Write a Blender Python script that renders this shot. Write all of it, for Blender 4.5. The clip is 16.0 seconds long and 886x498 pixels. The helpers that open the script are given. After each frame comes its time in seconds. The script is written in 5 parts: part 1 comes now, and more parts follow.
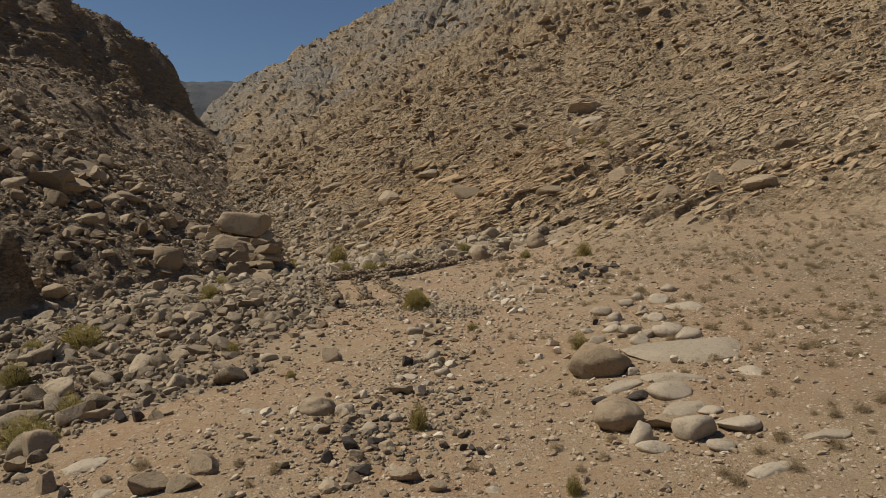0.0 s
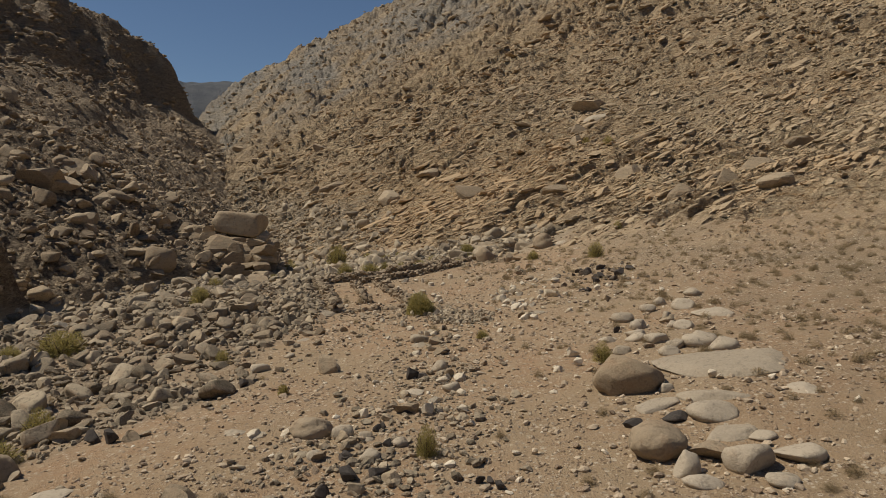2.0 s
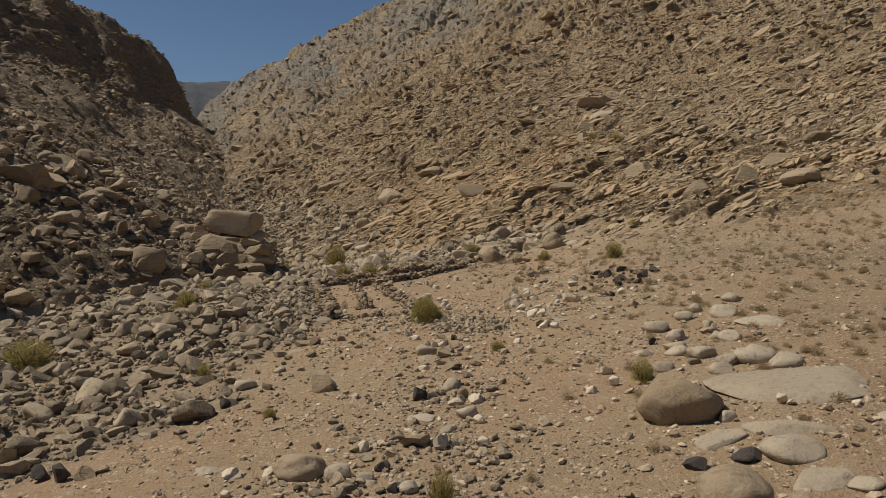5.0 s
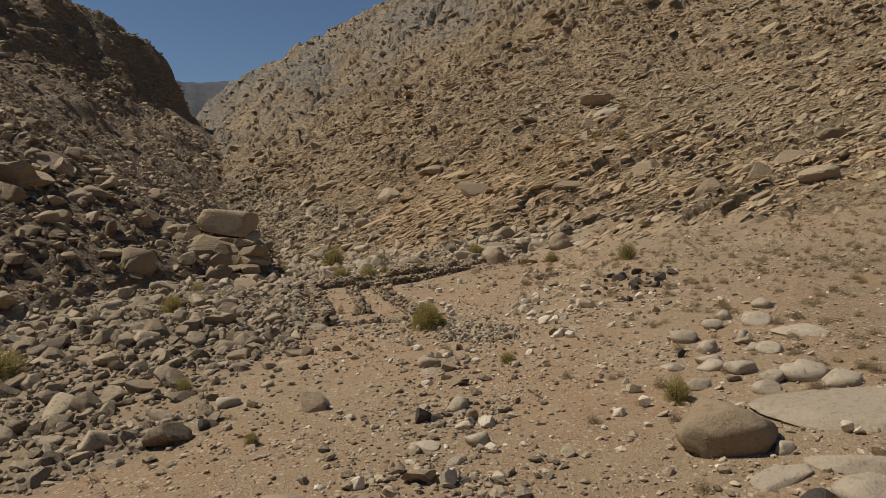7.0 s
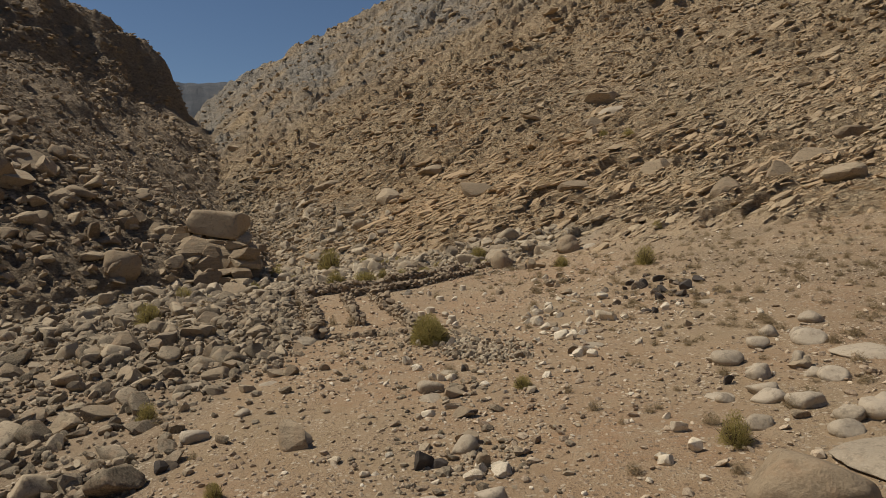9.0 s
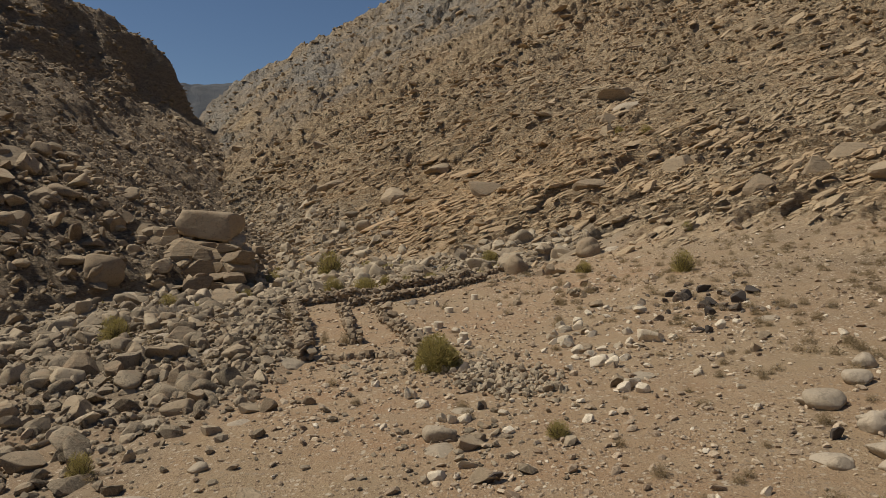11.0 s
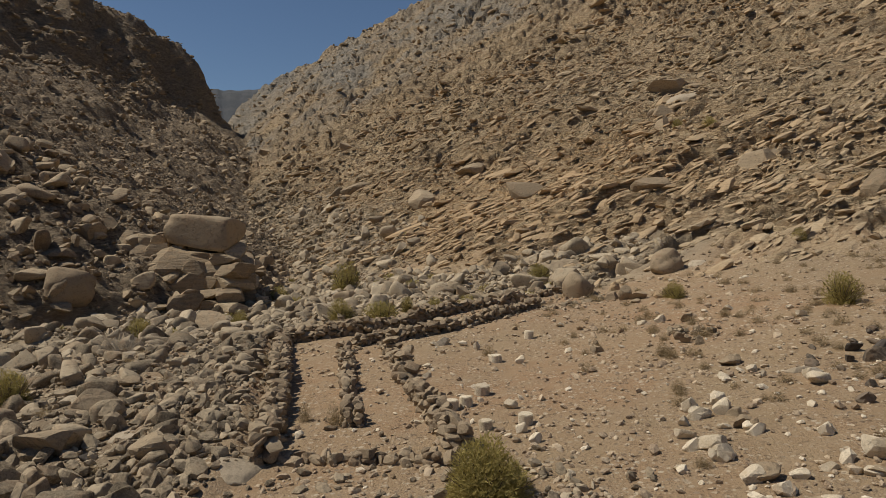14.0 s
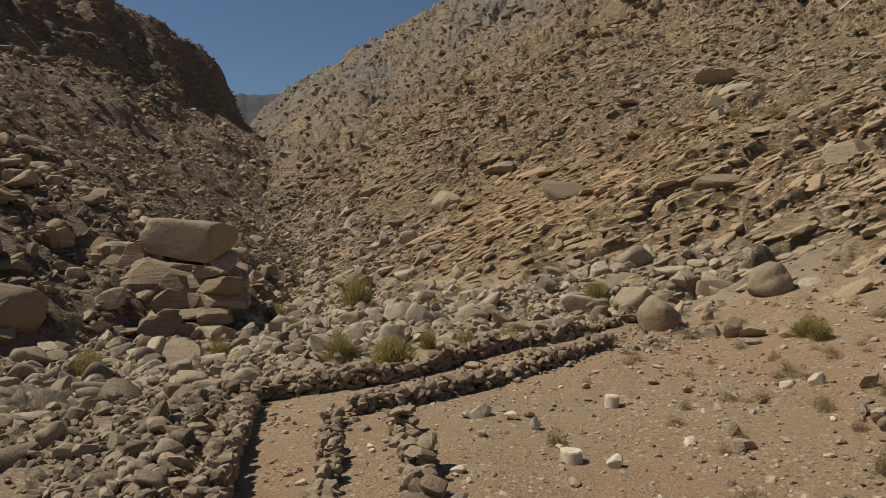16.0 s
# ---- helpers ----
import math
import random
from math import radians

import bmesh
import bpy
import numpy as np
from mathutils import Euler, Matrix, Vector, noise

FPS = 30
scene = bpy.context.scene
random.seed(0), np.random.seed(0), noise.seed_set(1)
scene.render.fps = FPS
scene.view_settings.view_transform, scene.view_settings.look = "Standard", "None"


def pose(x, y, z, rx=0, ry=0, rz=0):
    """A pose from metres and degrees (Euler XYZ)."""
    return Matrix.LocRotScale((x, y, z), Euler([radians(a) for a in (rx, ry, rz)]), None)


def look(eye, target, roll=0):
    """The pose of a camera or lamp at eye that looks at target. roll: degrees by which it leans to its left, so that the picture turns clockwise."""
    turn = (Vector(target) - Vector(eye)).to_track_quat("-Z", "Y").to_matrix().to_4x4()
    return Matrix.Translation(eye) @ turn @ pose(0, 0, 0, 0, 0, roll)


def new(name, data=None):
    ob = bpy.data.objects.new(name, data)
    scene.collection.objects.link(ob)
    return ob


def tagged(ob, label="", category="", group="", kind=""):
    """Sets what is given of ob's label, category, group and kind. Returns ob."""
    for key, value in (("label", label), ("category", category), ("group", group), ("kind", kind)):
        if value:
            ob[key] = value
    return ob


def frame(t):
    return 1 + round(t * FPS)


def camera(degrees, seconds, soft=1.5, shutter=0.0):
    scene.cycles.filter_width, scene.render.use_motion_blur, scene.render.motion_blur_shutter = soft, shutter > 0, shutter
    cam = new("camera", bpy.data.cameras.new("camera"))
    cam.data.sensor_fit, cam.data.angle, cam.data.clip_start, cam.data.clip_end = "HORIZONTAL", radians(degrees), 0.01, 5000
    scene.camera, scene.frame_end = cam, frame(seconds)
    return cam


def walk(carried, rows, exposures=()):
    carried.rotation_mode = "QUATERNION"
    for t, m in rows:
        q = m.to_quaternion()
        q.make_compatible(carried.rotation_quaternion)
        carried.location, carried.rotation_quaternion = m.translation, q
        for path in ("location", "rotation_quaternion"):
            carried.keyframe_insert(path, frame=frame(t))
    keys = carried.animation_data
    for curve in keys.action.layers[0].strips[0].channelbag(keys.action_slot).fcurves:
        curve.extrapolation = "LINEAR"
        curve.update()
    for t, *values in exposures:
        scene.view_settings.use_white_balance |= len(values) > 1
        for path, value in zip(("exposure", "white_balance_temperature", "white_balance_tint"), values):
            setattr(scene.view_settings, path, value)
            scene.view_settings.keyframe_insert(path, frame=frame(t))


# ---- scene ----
cam = camera(63.8, 16.0, soft=0.9)
METRES, EYE, TILT, LEAN, TURN = 46.6, 7.5, 3.0, -4.3, 0.0
ROWS = [
    (0.0, 0.0, 0.0, 0.0, -0.44, -5.83, 4.3),
    (0.5, -0.0019, 0.0181, -0.0016, -0.46, -5.82, 4.3),
    (1.0, -0.004, 0.036, -0.0031, -0.47, -5.81, 4.29),
    (1.5, -0.0062, 0.0537, -0.0045, -0.48, -5.8, 4.3),
    (2.0, -0.0086, 0.071, -0.0062, -0.48, -5.78, 4.3),
    (2.5, -0.0109, 0.0877, -0.0079, -0.48, -5.77, 4.3),
    (3.0, -0.013, 0.104, -0.0094, -0.48, -5.77, 4.29),
    (3.5, -0.015, 0.1201, -0.0106, -0.49, -5.76, 4.3),
    (4.0, -0.0166, 0.1362, -0.0121, -0.5, -5.76, 4.28),
    (6.5, -0.0229, 0.2189, -0.0196, -0.51, -5.75, 4.32),
    (7.0, -0.0239, 0.2382, -0.0207, -0.52, -5.74, 4.31),
    (7.5, -0.0247, 0.2593, -0.0219, -0.52, -5.73, 4.31),
    (8.0, -0.0254, 0.2821, -0.0229, -0.53, -5.7, 4.29),
    (8.5, -0.0259, 0.3062, -0.024, -0.53, -5.67, 4.29),
    (9.0, -0.0265, 0.3319, -0.0254, -0.53, -5.65, 4.3),
    (11.5, -0.0309, 0.4997, -0.035, 0.29, -5.46, 4.33),
    (12.0, -0.0323, 0.5426, -0.037, 0.65, -5.37, 4.34),
    (12.5, -0.0343, 0.5884, -0.0391, 1.04, -5.28, 4.38),
    (13.0, -0.0366, 0.6379, -0.0413, 1.51, -5.18, 4.41),
    (13.5, -0.0393, 0.6909, -0.0432, 1.96, -5.08, 4.44),
    (14.0, -0.0426, 0.7473, -0.0455, 2.45, -4.96, 4.47),
    (14.5, -0.0469, 0.8058, -0.0478, 2.92, -4.85, 4.49),
    (15.0, -0.0522, 0.8665, -0.0498, 3.37, -4.76, 4.52),
    (15.5, -0.0579, 0.9301, -0.052, 3.86, -4.65, 4.55),
    (16.0, -0.064, 0.9957, -0.054, 4.34, -4.53, 4.61),
]
walk(cam, [(t, pose(0, 0, EYE, TILT, LEAN, TURN) @ pose(METRES * x, METRES * y, METRES * z, 90 + pitch, roll, yaw)) for t, x, y, z, yaw, pitch, roll in ROWS])

# ---- world, sun, exposure ----
SUN_AZ, SUN_EL = -88.0, 55.0          # degrees clockwise from +y, degrees above the horizon
world = bpy.data.worlds.new("sky")
scene.world = world
world.use_nodes = True
sky = world.node_tree.nodes.new("ShaderNodeTexSky")
sky.sky_type = "NISHITA"
sky.sun_disc = False
sky.sun_elevation, sky.sun_rotation = radians(SUN_EL), radians(SUN_AZ)
sky.altitude, sky.air_density, sky.dust_density, sky.ozone_density = 1200, 1.0, 0.05, 3.5
back = world.node_tree.nodes["Background"]
back.inputs["Strength"].default_value = 0.055
world.node_tree.links.new(sky.outputs["Color"], back.inputs["Color"])
sun = new("sun", bpy.data.lights.new("sun", "SUN"))
sun.data.energy, sun.data.angle, sun.data.color = 3.85, radians(0.53), (1.0, 0.92, 0.78)
sun_way = Vector((math.sin(radians(SUN_AZ)) * math.cos(radians(SUN_EL)), math.cos(radians(SUN_AZ)) * math.cos(radians(SUN_EL)), math.sin(radians(SUN_EL))))
sun.matrix_world = look(sun_way * 60, (0, 0, 0))

# ---- terrain ----
def hash2(xi, yi, seed):
    h = (xi.astype(np.int64) * 374761393 + yi.astype(np.int64) * 668265263 + seed * 974634777) & 0xFFFFFFFF
    h = ((h ^ (h >> 13)) * 1274126177) & 0xFFFFFFFF
    h = ((h ^ (h >> 15)) * 2246822519) & 0xFFFFFFFF
    return (h ^ (h >> 16)) / 4294967295.0


def vnoise(x, y, seed=0):
    """Smooth value noise, -1 to 1, one lump per unit."""
    xi, yi = np.floor(x), np.floor(y)
    fx, fy = x - xi, y - yi
    fx, fy = fx * fx * fx * (fx * (fx * 6 - 15) + 10), fy * fy * fy * (fy * (fy * 6 - 15) + 10)
    a, b = hash2(xi, yi, seed), hash2(xi + 1, yi, seed)
    c, d = hash2(xi, yi + 1, seed), hash2(xi + 1, yi + 1, seed)
    return 2 * (a + (b - a) * fx + (c - a) * fy + (a - b - c + d) * fx * fy) - 1


def fbm(x, y, octaves, seed=0):
    total, amp = 0, 1.0
    for k in range(octaves):
        total = total + amp * vnoise(x, y, seed + 7 * k)
        x, y, amp = 1.97 * x + 3.1, 2.03 * y - 1.7, amp * 0.52
    return total


def step(a, b, x):
    s = np.clip((x - a) / (b - a), 0, 1)
    return s * s * (3 - 2 * s)


def smax(a, b, k):
    h = np.clip(0.5 + 0.5 * (a - b) / k, 0, 1)
    return b + (a - b) * h + k * h * (1 - h)


# foot of the left bank: x, y, height of the foot; the bank lies on its left
FOOT = ((-150, 5, -9.0), (-64, 50, -5.5), (-39, 78, -2.6), (-23.5, 105, 0.4), (-31, 126, 1.4), (-38, 150, 2.4), (-52, 195, 5.0), (-74, 250, 9.0), (-92, 292, 17.0), (-118, 367, 31.0), (-138, 440, 46.0), (-174, 526, 72.0), (-300, 800, 130.0))
# foot of the cliff on the left bank
CLIFF = ((-300, 200), (-228, 300), (-212, 357), (-212, 410), (-205, 471), (-192, 504), (-182, 526), (-205, 640))
# low swells and hollows of the fan: x, y, rise, width
SWELLS = ((9, 87, -0.95, 7), (5, 69, -0.5, 6), (-17, 62, 0.55, 6), (-21, 36, -0.8, 7), (-7, 29, 0.55, 5), (-31, 86, 0.9, 5), (14, 31, 0.35, 5), (13, 65, 0.45, 5), (40, 81, -0.9, 8))
# bed of the dry stream
BED = ((-90, 25), (-55, 55), (-38, 73), (-24, 85), (-15, 95), (-18, 115), (-24, 150), (-40, 195), (-66, 250), (-84, 295), (-110, 370), (-150, 470))


def along(x, y, line):
    """Distance from a polyline (positive on its left), and its third value, blended where two stretches are as near."""
    x, y = np.asarray(x, float), np.asarray(y, float)
    ds, sides, thirds = [], [], []
    for p, q in zip(line, line[1:]):
        dx, dy = q[0] - p[0], q[1] - p[1]
        s = np.clip(((x - p[0]) * dx + (y - p[1]) * dy) / (dx * dx + dy * dy), 0, 1)
        ex, ey = x - p[0] - s * dx, y - p[1] - s * dy
        ds.append(np.hypot(ex, ey))
        sides.append(np.sign(dx * ey - dy * ex))
        thirds.append(p[2] + s * (q[2] - p[2]) if len(p) > 2 else 0 * s)
    ds, sides, thirds = np.array(ds), np.array(sides), np.array(thirds)
    best = ds.min(0)
    side = np.take_along_axis(sides, ds.argmin(0)[None], 0)[0]
    w = np.exp(-(ds - best) / (2.5 + 0.22 * best))
    return best * side, (w * thirds).sum(0) / w.sum(0)


def wall_line(y):
    """x of the inner face of the ruin's long wall."""
    return np.interp(y, (20, 30, 36, 46, 54, 73, 90), (-15.5, -14.0, -10.0, -8.6, -8.2, -12.9, -14.0))


def land(x, y, detail=True):
    """Height of the ground, and the masks: rocky slope, stream bed, left bank."""
    x, y = np.asarray(x, float), np.asarray(y, float)
    r = np.hypot(x, y)
    # alluvial fan
    cx, cy = np.clip(x, -60, 70), np.clip(y, -30, 130)
    fan = -2.575 + 0.0781 * cx + 0.0854 * cy + 0.00065 * cx * cx + 0.00079 * cx * cy - 0.000325 * cy * cy
    fan = fan + 0.06 * (x - cx) + 0.03 * (y - cy)
    for bx, by, rise, wide in SWELLS:
        fan = fan + rise * np.exp(-((x - bx) ** 2 + (y - by) ** 2) / (2 * wide * wide))
    fan = fan + 0.4 * step(0.1, -0.6, x - wall_line(y)) * step(50, 55, y) * step(77, 73, y) * step(-32, -20, x)
    # right hillside: u across the valley, v up the valley
    u, v = 0.92 * x + 0.4 * (y - 90), -0.4 * x + 0.92 * (y - 90)
    vp = np.maximum(v, 0)
    rise = 0.3493 + 0.001544 * vp - 2.141e-6 * np.minimum(vp, 360) ** 2
    hill = -0.1 + 0.0132 * v + 1.42e-4 * vp * vp + 8.8e-8 * vp ** 3 + rise * u + 6.0 * np.exp(-((u - 48) / 26) ** 2 - ((v - 100) / 45) ** 2)
    wave = fbm(x / 55, y / 55, 3, 5)
    hill = hill + (1.6 * wave) * step(10, 60, u) * (1 + r / 250)
    # left bank
    d, foot = along(x, y, FOOT)
    dl = np.maximum(d, 0)
    gentle = 0.60 * np.minimum(dl, 14) + 0.50 * np.maximum(dl - 14, 0)
    dc = along(x, y, CLIFF)[0] + 11.0 * fbm(x / 38, y / 38, 3, 91)
    left = foot + gentle - 0.6 * np.maximum(-d, 0) + 32.0 * np.clip(dc / (24 + 50 * step(500, 430, y)), 0, 1) * step(600, 535, y)
    bluff = step(77.5, 73, y) * step(0.3, 1.9, d + 1.2 * fbm(x / 3, y / 3, 2, 33)) * step(20, 50, y)
    left = left + 8.5 * bluff
    left = left + 2.6 * fbm(x / 34 + 9, y / 34, 3, 31) * step(8, 40, dl) * (1 + r / 300)
    # the two slopes sink behind the skyline
    drop = np.maximum(v - 560 + 0.6 * np.clip(u - 45, 0, 130), 0) * 0.75
    hill, left = hill - drop, left - np.maximum(y - 545, 0) * 0.9 * step(0, 30, dl)
    base = smax(smax(fan, hill, 1.2), left, 0.8)
    rocky = np.maximum(step(-1.7, 1.7, hill - fan + 1.1 * fbm(x / 5, y / 5, 3, 3)), step(0.0, 1.2, left - np.maximum(fan, hill)))
    bank = step(0.0, 1.2, left - np.maximum(fan, hill))
    db = np.abs(along(x, y, BED)[0])
    bed = step(13, 4, db + 3 * vnoise(x / 9, y / 9, 12)) * (1 - step(300, 380, y))
    bed = np.maximum(bed, step(11.5, 8.0, np.abs(along(x, y, ((-17, 87, 0), (7, 95, 0)))[0]) + 1.5 * vnoise(x / 5, y / 5, 13)))
    base = base - 0.7 * step(9, 2, db) * (1 - bank)
    # mountains behind
    ring = 400 * step(1350, 2400, r) * (1 + 0.035 * fbm(np.arctan2(x, y) * 26, r * 0 + 2.5, 3, 77)) + 14 * fbm(x / 210, y / 210, 4, 78) * step(1200, 1700, r)
    base = np.where(r > 700, np.maximum(base, 20 + 0 * r) * step(1500, 800, r) + (1 - step(1500, 800, r)) * 20, base) + ring
    if detail:
        near = step(1400, 700, r)
        # ledges of bedded rock: q across the beds, t along them
        q, t = -0.48 * x + 0.88 * y, 0.88 * x + 0.48 * y
        q = q + 2.2 * fbm(x / 17, y / 17, 3, 41) + 0.45 * fbm(x / 3.5, y / 3.5, 2, 43)
        saw = lambda k: np.where((k - np.floor(k)) < 0.25, (k - np.floor(k)) / 0.25, (1 - (k - np.floor(k))) / 0.75) - 0.5
        stair = lambda k: (np.floor(3 * k) + step(0.3, 0.7, 3 * k - np.floor(3 * k))) / 3
        broken = stair(fbm(t / 5.5, q / 2.4, 2, 44))
        beds = 0.35 + 0.65 * step(-0.45, 0.35, fbm(x / 19, y / 19, 2, 55))
        fine = 1.15 * saw(q / 2.6 + broken) * beds + 0.20 * fbm(t / 2.2, q / 0.9, 2, 48)
        crags = 2.5 * saw(q / 8.5 + stair(fbm(t / 14, q / 8, 2, 46))) * step(-0.15, 0.5, fbm(x / 30, y / 30, 2, 56))
        remote = 5.5 * saw(q / 17 + stair(fbm(t / 45, q / 22, 2, 47))) + 2.6 * saw(q / 6.5 + stair(fbm(t / 13, q / 7, 2, 49))) + 1.3 * np.abs(fbm(x / 7, y / 7, 3, 50))
        away_r = step(190, 330, r)
        ledge = fine * (1 - 0.5 * away_r) + 0.9 * crags + remote * away_r
        lumps = 0.30 * fbm(x / 2.6, y / 2.6, 4, 17) + 0.8 * fbm(x / 12, y / 12, 3, 18) + 2.2 * away_r * fbm(x / 34, y / 34, 4, 20)
        blocks = (np.round(2.6 * fbm(x / 2.3, y / 1.6, 2, 101)) + 0.6 * np.round(2.4 * fbm(x / 0.9, y / 0.8, 1, 102))) / 2.6
        talus = 0.55 * fbm(x / 2.4, y / 2.4, 4, 22) + 0.15 * blocks + 1.1 * fbm(x / 15, y / 15, 3, 25) + 1.6 * away_r * fbm(x / 11, y / 11, 4, 26)
        wall = step(-4, 6, dc) * bank * step(570, 530, y)
        cw = base + 0.06 * x + 2.2 * fbm(x / 22, y / 22, 3, 94)
        strata = 2.6 * saw(cw / 11.5) + 0.9 * saw(cw / 4.6) + 10.0 * (np.abs(fbm(x / 34, y / 34, 3, 92)) - 0.35)
        slope = (0.85 * ledge + 0.6 * lumps + 0.10 * blocks) * (1 - bank) + bank * (talus * (1 - wall) + strata * wall)
        base = base + rocky * near * slope
        base = base + (1 - rocky) * (0.10 * fbm(x / 5, y / 5, 4, 23) + 0.02 * fbm(x / 0.7, y / 0.7, 2, 24)) * step(400, 200, r)
        base = base + bed * (1 - bank) * 0.22 * fbm(x / 1.8, y / 1.8, 3, 29)
    return base, rocky, bed * (1 - bank), bank
# ---- terrain ends ----


def bluff_face(x, y):
    """Where the bluff on the left bank is too steep for loose stones."""
    d = along(x, y, FOOT)[0]
    return 0.65 * step(78, 75, y) * step(-1.0, 0.2, d) * step(5.0, 3.5, d)


def stony(x, y):
    """Share of the rubble field beside the fan."""
    edge = wall_line(y) + 1.6 * fbm(x / 4, y / 4, 2, 61) * (np.abs(y - 63) > 10)
    return step(0.3, -3.0, x - edge) * (0.5 + 0.5 * step(-0.5, 0.4, fbm(x / 6, y / 6, 2, 63)))


def height(x, y):
    return land(x, y)[0]


# ---- materials ----
def material(name, rough=0.9):
    m = bpy.data.materials.new(name)
    m.use_nodes = True
    bsdf = m.node_tree.nodes["Principled BSDF"]
    bsdf.inputs["Roughness"].default_value = rough
    bsdf.inputs["Specular IOR Level"].default_value = 0.25
    return m, m.node_tree, bsdf


class Nodes:
    """Short names for the nodes of one material."""

    def __init__(self, tree):
        self.tree = tree

    def add(self, kind, inputs=(), **settings):
        n = self.tree.nodes.new(kind)
        for key, value in settings.items():
            if key == "data_type":
                n.data_type = value
            elif key == "blend_type":
                n.blend_type = value
            elif key == "operation":
                n.operation = value
            elif key == "feature":
                n.feature = value
            elif key == "attribute_name":
                n.attribute_name = value
        for key, value in dict(inputs).items():
            self.put(n.inputs[key], value)
        return n

    def put(self, socket, value):
        if isinstance(value, bpy.types.NodeSocket):
            self.tree.links.new(value, socket)
        elif isinstance(value, tuple) and len(value) == 3 and socket.type == "RGBA":
            socket.default_value = (*value, 1)
        else:
            socket.default_value = value

    def noise(self, scale, detail=4.0, rough=0.6, where=None):
        return self.add("ShaderNodeTexNoise", {"Vector": where or self.where(), "Scale": scale, "Detail": detail, "Roughness": rough}).outputs["Fac"]

    def cells(self, scale, feature="F1", out="Distance", where=None):
        return self.add("ShaderNodeTexVoronoi", {"Vector": where or self.where(), "Scale": scale}, feature=feature).outputs[out]

    def where(self):
        return self.add("ShaderNodeNewGeometry").outputs["Position"]

    def ramp(self, fac, a, b):
        return self.add("ShaderNodeMapRange", {"Value": fac, "From Min": a, "From Max": b}).outputs["Result"]

    def mix(self, fac, a, b, blend="MIX"):
        n = self.add("ShaderNodeMix", data_type="RGBA", blend_type=blend)
        self.put(n.inputs[0], fac)
        self.put(n.inputs[6], a)
        self.put(n.inputs[7], b)
        return n.outputs[2]

    def math(self, op, a, b=0.0):
        n = self.add("ShaderNodeMath", operation=op)
        self.put(n.inputs[0], a)
        self.put(n.inputs[1], b)
        return n.outputs[0]

    def attr(self, name):
        return self.add("ShaderNodeAttribute", attribute_name=name).outputs["Fac"]

    def bump(self, h, strength, distance):
        return self.add("ShaderNodeBump", {"Height": h, "Strength": strength, "Distance": distance}).outputs["Normal"]


def rust_zone(n):
    """Share of the rust-coloured beds low on the hillside, with a ragged edge."""
    far = n.add("ShaderNodeVectorMath", {0: n.where(), 1: (2.0, 138.0, 12.0)}, operation="DISTANCE").outputs["Value"]
    return n.math("MULTIPLY", n.ramp(n.math("ADD", far, n.math("MULTIPLY", n.noise(0.09, 5), 46.0)), 72.0, 40.0), 0.85)


